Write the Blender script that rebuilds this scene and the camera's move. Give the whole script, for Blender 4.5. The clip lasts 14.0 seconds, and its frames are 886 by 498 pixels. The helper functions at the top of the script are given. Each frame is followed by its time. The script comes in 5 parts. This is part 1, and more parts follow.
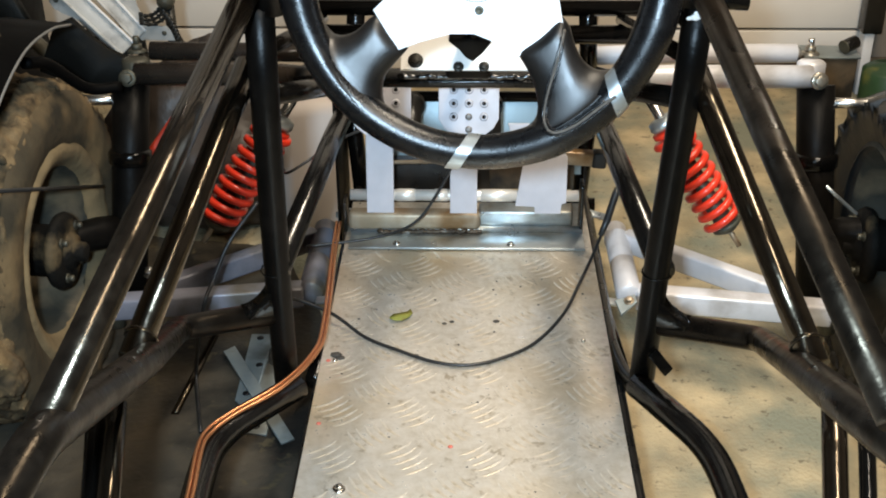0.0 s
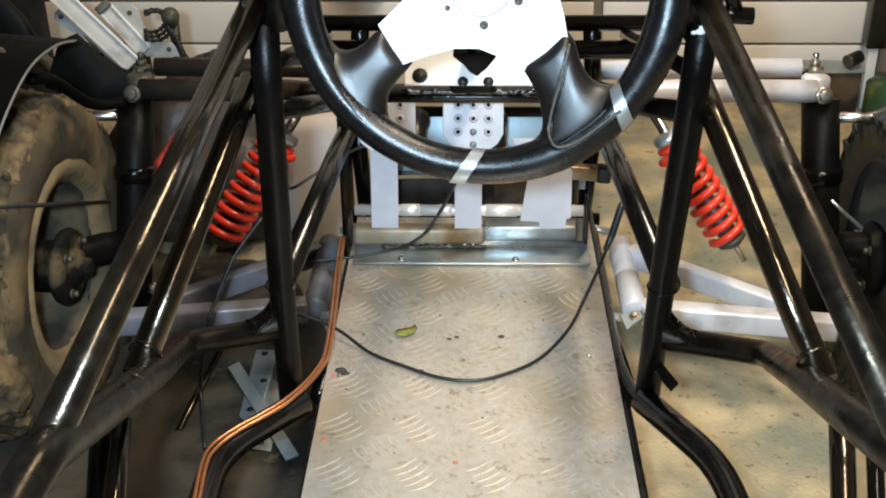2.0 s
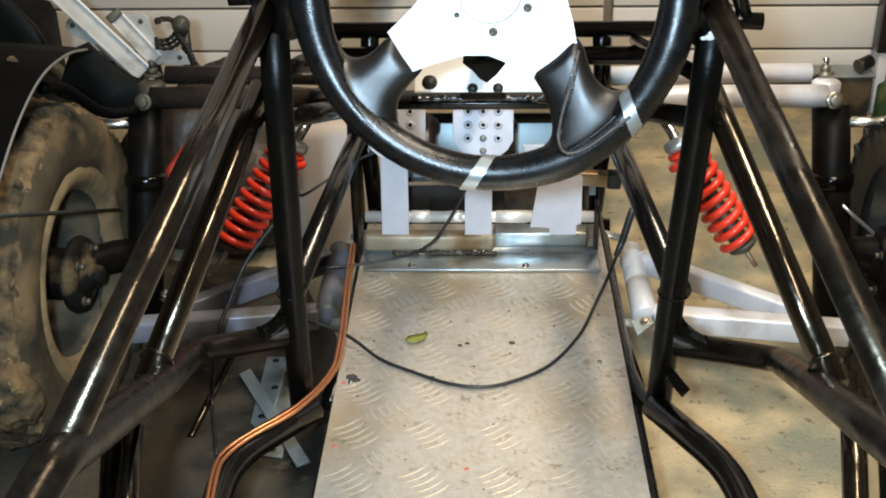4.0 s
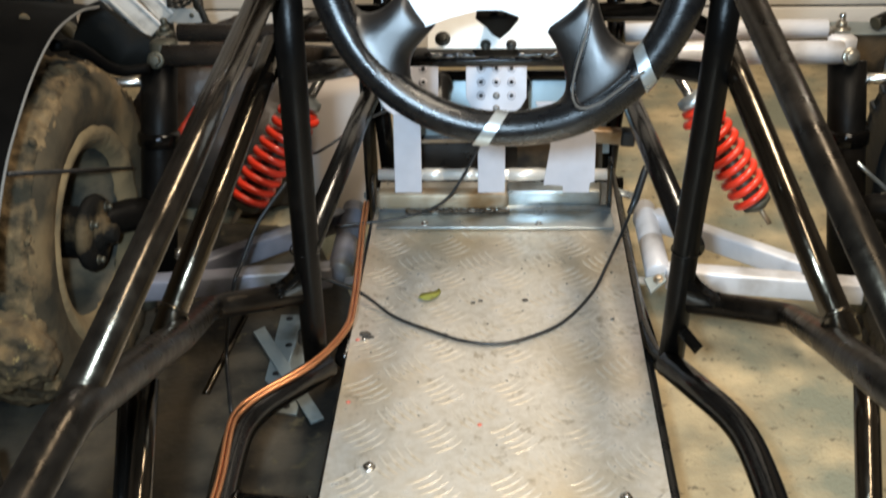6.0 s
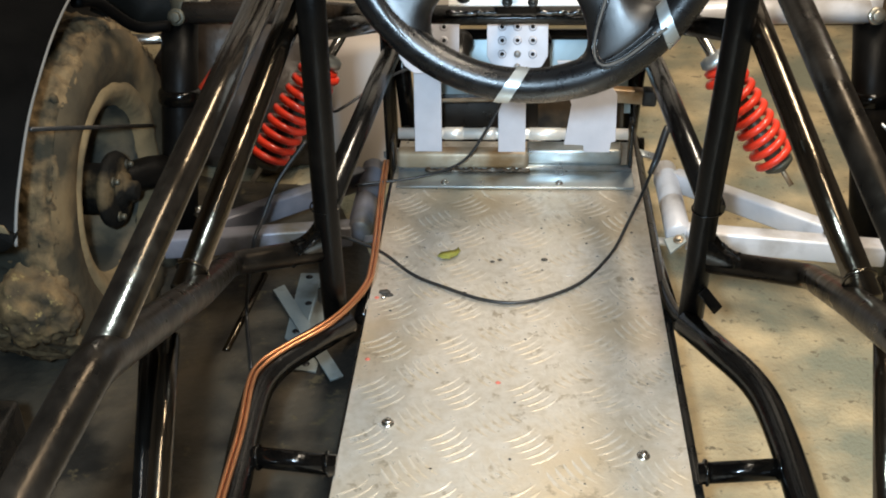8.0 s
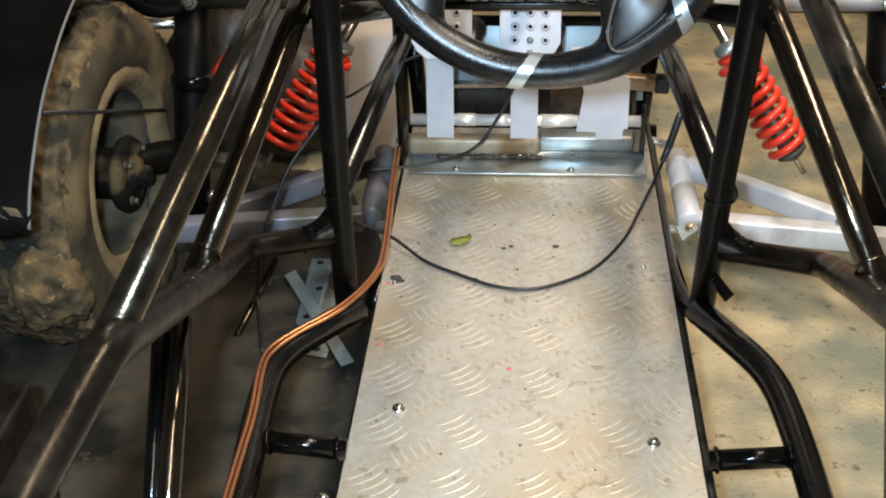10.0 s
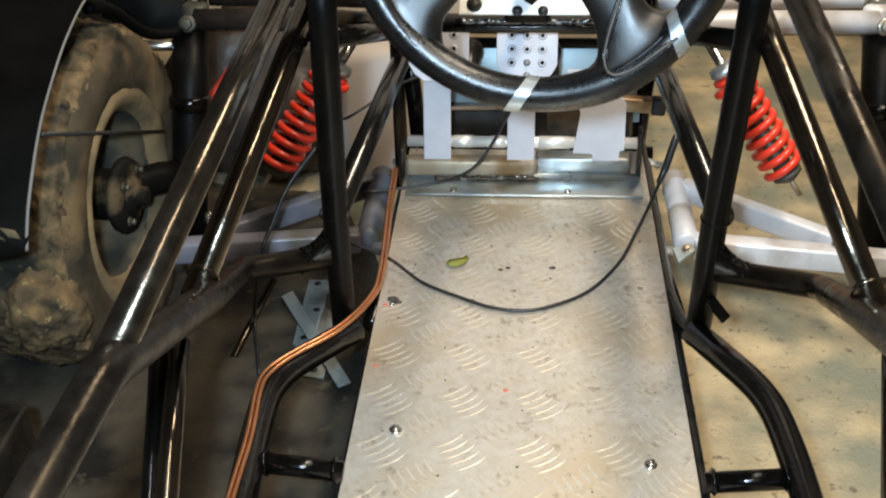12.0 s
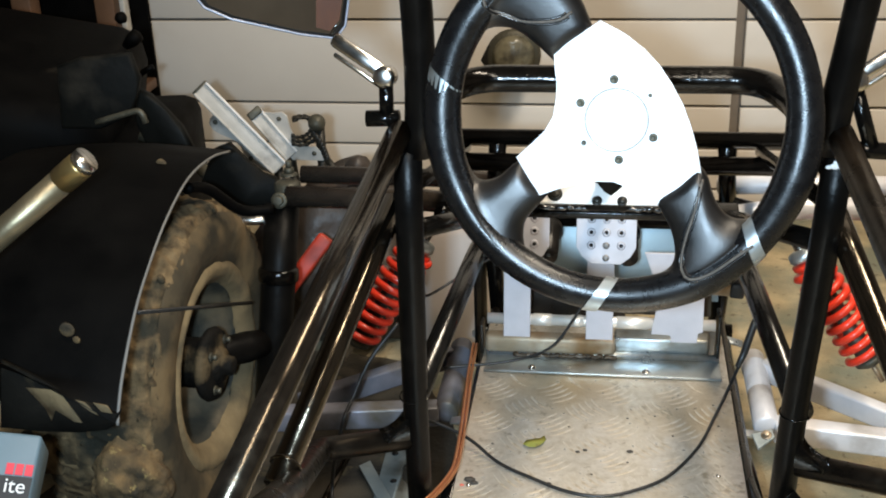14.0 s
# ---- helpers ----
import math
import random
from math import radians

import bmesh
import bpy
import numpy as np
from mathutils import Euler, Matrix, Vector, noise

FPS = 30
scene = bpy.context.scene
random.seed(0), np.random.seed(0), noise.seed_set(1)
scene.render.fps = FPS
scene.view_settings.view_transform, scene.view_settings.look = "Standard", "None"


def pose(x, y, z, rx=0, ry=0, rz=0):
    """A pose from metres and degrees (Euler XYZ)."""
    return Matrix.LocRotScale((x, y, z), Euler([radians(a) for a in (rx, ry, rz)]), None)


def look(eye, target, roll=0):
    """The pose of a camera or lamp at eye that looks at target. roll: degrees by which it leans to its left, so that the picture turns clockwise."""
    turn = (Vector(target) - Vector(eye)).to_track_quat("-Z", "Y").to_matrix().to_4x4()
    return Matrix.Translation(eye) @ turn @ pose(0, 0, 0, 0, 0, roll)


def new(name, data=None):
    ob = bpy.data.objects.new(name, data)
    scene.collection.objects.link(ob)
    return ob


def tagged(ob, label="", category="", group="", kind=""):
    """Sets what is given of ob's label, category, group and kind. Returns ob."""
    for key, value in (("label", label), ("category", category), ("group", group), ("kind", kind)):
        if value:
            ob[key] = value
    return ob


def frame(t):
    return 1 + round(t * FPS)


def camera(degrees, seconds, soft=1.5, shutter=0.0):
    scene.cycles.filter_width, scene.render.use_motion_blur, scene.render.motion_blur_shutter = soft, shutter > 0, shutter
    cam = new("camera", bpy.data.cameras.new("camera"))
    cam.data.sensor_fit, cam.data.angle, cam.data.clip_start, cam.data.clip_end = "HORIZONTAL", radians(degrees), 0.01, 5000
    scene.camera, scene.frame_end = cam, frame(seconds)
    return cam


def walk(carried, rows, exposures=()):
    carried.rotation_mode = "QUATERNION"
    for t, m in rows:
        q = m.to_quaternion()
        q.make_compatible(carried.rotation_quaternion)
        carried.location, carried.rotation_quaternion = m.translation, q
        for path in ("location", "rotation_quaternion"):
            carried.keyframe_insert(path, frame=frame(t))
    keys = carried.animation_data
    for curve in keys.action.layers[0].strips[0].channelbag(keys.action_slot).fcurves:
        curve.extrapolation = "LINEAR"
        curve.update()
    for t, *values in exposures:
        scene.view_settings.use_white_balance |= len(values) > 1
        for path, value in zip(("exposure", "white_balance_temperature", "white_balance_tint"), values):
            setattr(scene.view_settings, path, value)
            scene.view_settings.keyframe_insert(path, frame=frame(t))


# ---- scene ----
from mathutils import bvhtree

cam = camera(41.6, 14.0, soft=1.9, shutter=0.5)
PATH = [
    (0, (0.024, -0.003, 1.113), (-0.022, 1.746, 0.142), -0.3),
    (0.5, (0.023, -0.001, 1.112), (-0.04, 1.745, 0.139), -0.6),
    (1, (0.024, -0.001, 1.113), (-0.006, 1.762, 0.169), -0.1),
    (1.5, (0.023, -0.001, 1.112), (-0.031, 1.761, 0.168), -0.5),
    (2, (0.023, -0.001, 1.111), (-0.03, 1.76, 0.164), -0.5),
    (2.5, (0.023, -0.003, 1.111), (-0.039, 1.758, 0.165), -0.7),
    (3, (0.024, -0.002, 1.112), (-0.045, 1.761, 0.17), -0.9),
    (5.5, (0.023, -0.003, 1.111), (-0.051, 1.763, 0.175), -1.1),
    (6, (0.023, -0.005, 1.108), (-0.07, 1.727, 0.113), -1.4),
    (6.5, (0.023, -0.008, 1.101), (-0.065, 1.678, 0.029), -0.8),
    (7, (0.023, -0.008, 1.101), (-0.089, 1.68, 0.035), -1.1),
    (7.5, (0.023, -0.007, 1.103), (-0.099, 1.685, 0.044), -1.4),
    (8, (0.023, -0.008, 1.104), (-0.103, 1.69, 0.054), -1.6),
    (10.5, (0.021, -0.01, 1.103), (-0.126, 1.673, 0.033), -1.6),
    (11, (0.021, -0.012, 1.104), (-0.13, 1.674, 0.039), -1.7),
    (11.5, (0.021, -0.012, 1.105), (-0.132, 1.681, 0.051), -1.7),
    (12, (0.021, -0.011, 1.106), (-0.117, 1.693, 0.067), -1.4),
    (12.5, (0.02, -0.009, 1.119), (-0.091, 1.747, 0.168), -1.0),
    (13, (0.022, -0.014, 1.122), (-0.151, 1.733, 0.164), 0.4),
    (13.5, (0.02, -0.015, 1.153), (-0.267, 1.791, 0.341), -1.5),
    (14, (0.022, -0.017, 1.162), (-0.256, 1.789, 0.348), -2.0),
]
walk(cam, [(t, look(eye, target, roll)) for t, eye, target, roll in PATH])

# ---- light ----
world = bpy.data.worlds.new("world")
scene.world = world
world.use_nodes = True
world.node_tree.nodes["Background"].inputs[0].default_value = (0.02, 0.02, 0.022, 1)
world.node_tree.nodes["Background"].inputs[1].default_value = 1.0


def lamp(name, eye, target, size, watts, colour, size_y=None):
    data = bpy.data.lights.new(name, "AREA")
    data.energy, data.color, data.size = watts, colour, size
    if size_y:
        data.shape, data.size_y = "RECTANGLE", size_y
    ob = new(name, data)
    ob.matrix_world = look(eye, target)
    return ob


lamp("overhead_strip", (0.58, 1.30, 2.44), (0.58, 1.30, 0.0), 0.20, 57, (1.0, 0.86, 0.68), 1.25)
# Second, unseen strip added further back to brighten the near floor
lamp("overhead_strip", (0.38, -0.50, 2.44), (0.38, -0.50, 0.0), 0.15, 34, (1.0, 0.88, 0.72), 1.25)
# Unseen cool lamp added beside the camera for fill and bluish highlights
lamp("camera_side_lamp", (-0.045, -0.06, 1.165), (0.0, 1.3, 0.45), 0.045, 28, (0.58, 0.80, 1.0))

# ---- materials ----


def mat(name, colour, rough=0.5, metal=0.0, second=None, scale=30.0, amount=0.5, bump=0.0, bump_scale=120.0, rough_var=0.0,
        coat=0.0, detail=6.0, stain=None, stain_scale=6.0, stain_low=0.5, stain_high=0.65, spec=0.5, speck=None, speck_scale=50.0):
    m = bpy.data.materials.new(name)
    m.use_nodes = True
    nodes, links = m.node_tree.nodes, m.node_tree.links
    shader = nodes["Principled BSDF"]
    shader.inputs["Metallic"].default_value = metal
    shader.inputs["Roughness"].default_value = rough
    shader.inputs["Specular IOR Level"].default_value = spec
    shader.inputs["Coat Weight"].default_value = coat
    shader.inputs["Coat Roughness"].default_value = 0.12
    coords = nodes.new("ShaderNodeTexCoord")
    grain = nodes.new("ShaderNodeTexNoise")
    grain.inputs["Scale"].default_value, grain.inputs["Detail"].default_value = scale, detail
    links.new(coords.outputs["Object"], grain.inputs["Vector"])
    base = nodes.new("ShaderNodeMix")
    base.data_type = "RGBA"
    base.inputs[6].default_value = (*colour, 1)
    base.inputs[7].default_value = (*(second or [c * 0.7 for c in colour]), 1)
    ramp = nodes.new("ShaderNodeMapRange")
    ramp.inputs["From Min"].default_value, ramp.inputs["From Max"].default_value = 0.35, 0.7
    ramp.inputs["To Max"].default_value = amount
    links.new(grain.outputs["Fac"], ramp.inputs["Value"])
    links.new(ramp.outputs["Result"], base.inputs[0])
    out = base.outputs[2]
    if stain:
        big = nodes.new("ShaderNodeTexNoise")
        big.inputs["Scale"].default_value, big.inputs["Detail"].default_value = stain_scale, 8.0
        links.new(coords.outputs["Object"], big.inputs["Vector"])
        edge = nodes.new("ShaderNodeMapRange")
        edge.inputs["From Min"].default_value, edge.inputs["From Max"].default_value = stain_low, stain_high
        links.new(big.outputs["Fac"], edge.inputs["Value"])
        over = nodes.new("ShaderNodeMix")
        over.data_type = "RGBA"
        over.inputs[7].default_value = (*stain, 1)
        links.new(edge.outputs["Result"], over.inputs[0])
        links.new(out, over.inputs[6])
        out = over.outputs[2]
    if speck:
        dots = nodes.new("ShaderNodeTexNoise")
        dots.inputs["Scale"].default_value, dots.inputs["Detail"].default_value, dots.inputs["Roughness"].default_value = speck_scale, 3.0, 0.7
        links.new(coords.outputs["Object"], dots.inputs["Vector"])
        edge = nodes.new("ShaderNodeMapRange")
        edge.inputs["From Min"].default_value, edge.inputs["From Max"].default_value, edge.inputs["To Max"].default_value = 0.60, 0.68, 0.75
        links.new(dots.outputs["Fac"], edge.inputs["Value"])
        over = nodes.new("ShaderNodeMix")
        over.data_type = "RGBA"
        over.inputs[7].default_value = (*speck, 1)
        links.new(edge.outputs["Result"], over.inputs[0])
        links.new(out, over.inputs[6])
        out = over.outputs[2]
    links.new(out, shader.inputs["Base Color"])
    if rough_var:
        vary = nodes.new("ShaderNodeMapRange")
        vary.inputs["From Min"].default_value, vary.inputs["From Max"].default_value = 0.3, 0.7
        vary.inputs["To Min"].default_value, vary.inputs["To Max"].default_value = rough - rough_var, rough + rough_var
        links.new(grain.outputs["Fac"], vary.inputs["Value"])
        links.new(vary.outputs["Result"], shader.inputs["Roughness"])
    if bump:
        fine = nodes.new("ShaderNodeTexNoise")
        fine.inputs["Scale"].default_value, fine.inputs["Detail"].default_value = bump_scale, 4.0
        links.new(coords.outputs["Object"], fine.inputs["Vector"])
        relief = nodes.new("ShaderNodeBump")
        relief.inputs["Strength"].default_value, relief.inputs["Distance"].default_value = bump, 0.004
        links.new(fine.outputs["Fac"], relief.inputs["Height"])
        links.new(relief.outputs["Normal"], shader.inputs["Normal"])
    return m


BLACK = mat("black_gloss_paint", (0.0020, 0.0018, 0.0016), 0.15, 0, (0.0055, 0.0044, 0.0034), 40, 0.5, 0.13, 150, 0.04, 0.0, 6, None, 6, 0.5, 0.65, 0.26)
GLOSS = mat("wet_look_black_paint", (0.0026, 0.0019, 0.0013), 0.17, 0, (0.0075, 0.0052, 0.0034), 40, 0.5, 0.08, 130, 0.03, 0.0, 6, None, 6, 0.5, 0.65, 1.0)
SATIN = mat("brown_black_satin_paint", (0.0036, 0.0027, 0.0020), 0.19, 0, (0.0075, 0.0055, 0.0040), 60, 0.7, 0.08, 110, 0.03, 0, 6, (0.009, 0.007, 0.005), 30, 0.55, 0.75, 0.60)
COAT = mat("fresh_black_gloss_paint", (0.0022, 0.0020, 0.0019), 0.20, 0, (0.005, 0.0045, 0.004), 40, 0.5, 0.10, 150, 0.04, 0.0, 6, None, 6, 0.5, 0.65, 0.9)
RAIL = mat("rubbed_black_paint", (0.0030, 0.0024, 0.0019), 0.33, 0, (0.0065, 0.0050, 0.0038), 45, 0.8, 0.12, 110, 0.10, 0, 6, (0.013, 0.010, 0.0075), 22, 0.52, 0.70, 0.20)
SHAFT = mat("bright_steel_bar", (0.86, 0.83, 0.77), 0.38, 0.5, (0.70, 0.66, 0.60), 30, 0.5, 0.03, 200, 0.05)
HUBDIRT = mat("caked_hub_metal", (0.009, 0.008, 0.0065), 0.75, 0.1, (0.005, 0.0047, 0.004), 26, 0.9, 0.8, 80, 0.08, 0, 8, (0.085, 0.062, 0.034), 17, 0.53, 0.65, 0.15)
BLACK_DULL = mat("black_dusty_paint", (0.006, 0.0055, 0.005), 0.3, 0, (0.020, 0.016, 0.012), 25, 0.7, 0.08, 300, 0.08, 0, 6, (0.04, 0.033, 0.026), 13, 0.6, 0.8, 0.4)
SILVER = mat("silver_paint", (0.74, 0.74, 0.77), 0.38, 0.2, (0.52, 0.52, 0.54), 18, 0.6, 0.10, 160, 0.08, 0, 6, (0.30, 0.26, 0.22), 9, 0.56, 0.75)
CHROME = mat("bare_steel", (0.72, 0.70, 0.66), 0.22, 1.0, (0.45, 0.41, 0.36), 40, 0.5, 0.05, 300, 0.08)
# Silver darkened to hold the left arm's shade, with some grime
SILVER_DIM = mat("dim_grimy_silver", (0.23, 0.235, 0.28), 0.4, 0.2, (0.12, 0.12, 0.14), 18, 0.7, 0.1, 200, 0.08, 0, 6, (0.10, 0.085, 0.06), 9, 0.5, 0.68)
GALV = mat("galvanised_steel", (0.56, 0.60, 0.61), 0.36, 0.85, (0.36, 0.42, 0.44), 24, 0.7, 0.06, 150, 0.1, 0, 6, (0.28, 0.24, 0.17), 11, 0.55, 0.7)
RUSTY = mat("heat_stained_steel", (0.56, 0.49, 0.39), 0.45, 0.5, (0.36, 0.26, 0.15), 16, 0.8, 0.08, 150, 0.1, 0, 6, (0.24, 0.14, 0.06), 12, 0.50, 0.66)
BURNT = mat("burnt_weld", (0.10, 0.068, 0.04), 0.45, 0.5, (0.04, 0.03, 0.022), 60, 0.9, 0.2, 200, 0.1, 0, 6, (0.42, 0.38, 0.33), 40, 0.58, 0.66)
PLATE = mat("brushed_aluminium", (0.72, 0.72, 0.72), 0.5, 0.25, (0.64, 0.64, 0.64), 60, 0.4, 0.02, 400, 0.05)
COLUMN = mat("pale_zinc_plate", (0.88, 0.87, 0.84), 0.45, 0.1, (0.80, 0.78, 0.74), 40, 0.5, 0.03, 300, 0.06)
PEDAL = mat("grey_painted_steel", (0.55, 0.54, 0.58), 0.5, 0.1, (0.45, 0.44, 0.47), 50, 0.4, 0.05, 300, 0.08)
TREAD = mat("worn_tread_aluminium", (0.75, 0.685, 0.59), 0.38, 0.5, (0.53, 0.46, 0.36), 90, 0.8, 0.08, 260, 0.12, 0, 10, (0.58, 0.45, 0.28), 5, 0.46, 0.70, 0.5, (0.36, 0.29, 0.20), 46)
LEATHER = mat("black_grained_leather", (0.0026, 0.0027, 0.0032), 0.28, 0, (0.005, 0.0047, 0.0047), 90, 0.6, 0.09, 900, 0.05, 0, 6, None, 6, 0.5, 0.65, 0.55)
PAD = mat("worn_brown_black_leather", (0.0050, 0.0046, 0.0044), 0.38, 0, (0.011, 0.0088, 0.0074), 50, 0.8, 0.09, 900, 0.06, 0, 6, None, 6, 0.5, 0.65, 0.6)
RIVET = mat("dull_rivet", (0.22, 0.21, 0.20), 0.5, 0.4)
STITCH = mat("grey_stitching", (0.085, 0.07, 0.056), 0.6, 0, (0.04, 0.034, 0.028), 300, 0.8)
RED = mat("red_spring_paint", (0.78, 0.045, 0.018), 0.35, 0, (0.55, 0.03, 0.015), 30, 0.4, 0.06, 200, 0.06, 0.2)
DULL_RED = mat("dusty_red_paint", (0.52, 0.045, 0.018), 0.5, 0, (0.20, 0.02, 0.010), 30, 0.8, 0.1, 200, 0.06)
RUBBER = mat("black_rubber", (0.008, 0.008, 0.008), 0.55, 0, (0.018, 0.017, 0.015), 30, 0.6, 0.2, 150, 0.1)
MUDDY = mat("dried_mud_on_rubber", (0.185, 0.128, 0.066), 0.92, 0, (0.034, 0.025, 0.015), 42, 1.0, 1.0, 70, 0.04, 0, 12, (0.026, 0.025, 0.018), 13, 0.52, 0.63, 0.2, (0.030, 0.022, 0.014), 30)
SIDEWALL = mat("dusty_tyre_sidewall", (0.078, 0.060, 0.036), 0.85, 0, (0.026, 0.023, 0.016), 12, 1.0, 0.8, 40, 0.05, 0, 9, (0.15, 0.105, 0.054), 9, 0.48, 0.62, 0.2, (0.018, 0.017, 0.012), 14)
MUD_RING = mat("tan_mud_and_reflection", (0.20, 0.148, 0.078), 0.9, 0, (0.10, 0.076, 0.043), 20, 0.8, 0.6, 60, 0, 0, 10, (0.050, 0.045, 0.033), 9, 0.54, 0.68, 0.3)
MUD = mat("dried_mud", (0.175, 0.115, 0.052), 0.9, 0, (0.060, 0.043, 0.024), 28, 1.0, 1.0, 80, 0, 0, 10, (0.035, 0.028, 0.018), 16, 0.5, 0.66, 0.3, (0.27, 0.20, 0.08), 60)
RIM = mat("dirty_wheel_paint", (0.040, 0.038, 0.028), 0.7, 0.1, (0.020, 0.020, 0.016), 16, 0.8, 0.3, 90, 0.1, 0, 7, (0.13, 0.10, 0.06), 9, 0.5, 0.64)
PLASTIC = mat("black_plastic", (0.0013, 0.0013, 0.0013), 0.6, 0, (0.005, 0.0045, 0.004), 12, 0.6, 0.08, 120, 0.08, 0, 6, (0.02, 0.017, 0.013), 9, 0.70, 0.8, 0.05)
EDGE = mat("worn_plastic_edge", (0.15, 0.145, 0.135), 0.6)
COPPER = mat("copper_pipe", (0.80, 0.36, 0.17), 0.30, 0.9, (0.62, 0.26, 0.12), 30, 0.6)
CABLE = mat("black_cable", (0.012, 0.012, 0.012), 0.4, 0, (0.03, 0.03, 0.03), 60, 0.5)
CONCRETE = mat("stained_concrete", (0.52, 0.415, 0.25), 0.7, 0, (0.29, 0.24, 0.15), 13, 1.0, 0.8, 130, 0.08, 0, 14, (0.20, 0.205, 0.15), 5.0, 0.43, 0.61, 0.4, (0.10, 0.08, 0.05), 42)
# Dark brown that carries the shade on the left upper arm
SHADED_BROWN = mat("shaded_grimy_brown", (0.030, 0.023, 0.018), 0.26, 0, (0.014, 0.011, 0.009), 24, 0.8, 0.12, 120, 0.08, 0, 6, (0.055, 0.042, 0.030), 10, 0.55, 0.72, 0.45)
FLAP = mat("blackened_rubber", (0.0030, 0.0030, 0.0026), 0.8, 0, (0.008, 0.0075, 0.006), 14, 0.8, 0.5, 60, 0.05, 0, 9, (0.03, 0.024, 0.014), 18, 0.60, 0.70, 0.08)
POST = mat("black_post_paint", (0.0022, 0.0019, 0.0017), 0.34, 0, (0.005, 0.004, 0.0032), 36, 0.6, 0.12, 140, 0.05, 0, 6, (0.009, 0.007, 0.0055), 10, 0.6, 0.8, 0.10)
MATT = mat("matt_black_paint", (0.0024, 0.0022, 0.0020), 0.45, 0, (0.006, 0.005, 0.004), 30, 0.6, 0.12, 140, 0.06, 0, 6, (0.012, 0.010, 0.008), 12, 0.6, 0.8, 0.10)
# One dark colour for both the oil and the shade on the left floor
OIL_SHADE = mat("oily_shaded_concrete", (0.050, 0.044, 0.034), 0.6, 0, (0.085, 0.068, 0.046), 11, 0.9, 0.5, 90, 0.12, 0, 9, (0.012, 0.0115, 0.010), 7, 0.46, 0.62, 0.3, (0.085, 0.07, 0.04), 30)
CLAD = mat("cream_painted_cladding", (0.74, 0.69, 0.62), 0.5, 0, (0.66, 0.60, 0.53), 5, 0.5, 0.05, 60, 0.06, 0, 7, (0.50, 0.43, 0.35), 2.5, 0.6, 0.85)
GAP = mat("dark_panel_joint", (0.20, 0.165, 0.13), 0.7)
PLASTER = mat("grey_plaster", (0.14, 0.132, 0.12), 0.9, 0, (0.10, 0.092, 0.085), 5, 0.7, 0.3, 60)
GREENISH = mat("dusty_green_plastic", (0.0035, 0.004, 0.0036), 0.6, 0, (0.002, 0.0023, 0.002), 14, 0.8, 0.2, 80, 0.08, 0, 6, (0.02, 0.018, 0.014), 12, 0.56, 0.74, 0.12)
DARKBROWN = mat("mottled_brown", (0.12, 0.085, 0.05), 0.6, 0.2, (0.05, 0.038, 0.024), 20, 1.0, 0.2, 90, 0.08, 0, 7, (0.02, 0.017, 0.013), 16, 0.5, 0.64)
WOOD = mat("brown_wood", (0.15, 0.075, 0.036), 0.6, 0, (0.07, 0.036, 0.02), 12, 0.8, 0.2, 80)
CHAIN = mat("greasy_chain_steel", (0.030, 0.028, 0.022), 0.45, 0.5, (0.014, 0.013, 0.011), 30, 0.8, 0.4, 90)
OLIVE = mat("grimy_metal", (0.09, 0.085, 0.06), 0.5, 0.4, (0.05, 0.045, 0.035), 20, 0.7, 0.4, 90)
WHITE = mat("white_painted_metal", (0.72, 0.70, 0.68), 0.45, 0, (0.55, 0.52, 0.49), 25, 0.5, 0.08, 120, 0.05, 0, 7, (0.28, 0.25, 0.2), 16, 0.6, 0.72)
GRIMY_WHITE = mat("grimy_white_paint", (0.52, 0.50, 0.46), 0.5, 0, (0.36, 0.34, 0.30), 22, 0.7, 0.1, 120, 0.05, 0, 7, (0.14, 0.12, 0.095), 14, 0.55, 0.7)
BAG = mat("grey_plastic_bag", (0.040, 0.033, 0.028), 0.42, 0, (0.075, 0.056, 0.044), 14, 0.8, 1.0, 26, 0.05, 0, 6, None, 6, 0.5, 0.65, 0.25)
PALE = mat("pale_plastic", (0.56, 0.50, 0.46), 0.5, 0, (0.46, 0.41, 0.37), 8, 0.5, 0.08, 60)
BLUE = mat("light_blue_sheet", (0.36, 0.46, 0.50), 0.4, 0.3, (0.28, 0.36, 0.40), 12, 0.6, 0.05, 100)
OFFCUT = mat("dull_grey_steel_sheet", (0.30, 0.335, 0.33), 0.5, 0.3, (0.20, 0.225, 0.22), 14, 0.8, 0.1, 90, 0.08, 0, 7, (0.10, 0.10, 0.085), 12, 0.55, 0.72)
LEAF = mat("yellow_green_leaf", (0.30, 0.29, 0.06), 0.8, 0, (0.17, 0.17, 0.04), 60, 0.8, 0.3, 200, 0, 0, 6, (0.16, 0.10, 0.04), 40, 0.6, 0.7, 0.2)
DIRT = mat("dirt_crumbs", (0.06, 0.05, 0.04), 0.9)
REDDOT = mat("red_paint_drop", (0.62, 0.16, 0.11), 0.6)
GREEN = mat("green_paint", (0.022, 0.062, 0.02), 0.5, 0, (0.012, 0.03, 0.012), 15, 0.7, 0.1, 80, 0, 0, 6, (0.09, 0.10, 0.02), 14, 0.56, 0.66)
MIRROR = mat("mirror_glass", (0.85, 0.87, 0.88), 0.03, 1.0)
AMBER = mat("amber_plastic", (0.075, 0.022, 0.004), 0.5, 0, (0.04, 0.012, 0.003), 40, 0.6, 0.0, 120, 0.0, 0, 6, None, 6, 0.5, 0.65, 0.15)
CARTON = mat("pale_blue_carton", (0.11, 0.165, 0.20), 0.5, 0, (0.10, 0.145, 0.17), 20, 0.5, 0.05, 120)
INK = mat("black_print", (0.004, 0.004, 0.005), 0.45)
REDINK = mat("red_print", (0.62, 0.03, 0.05), 0.45)
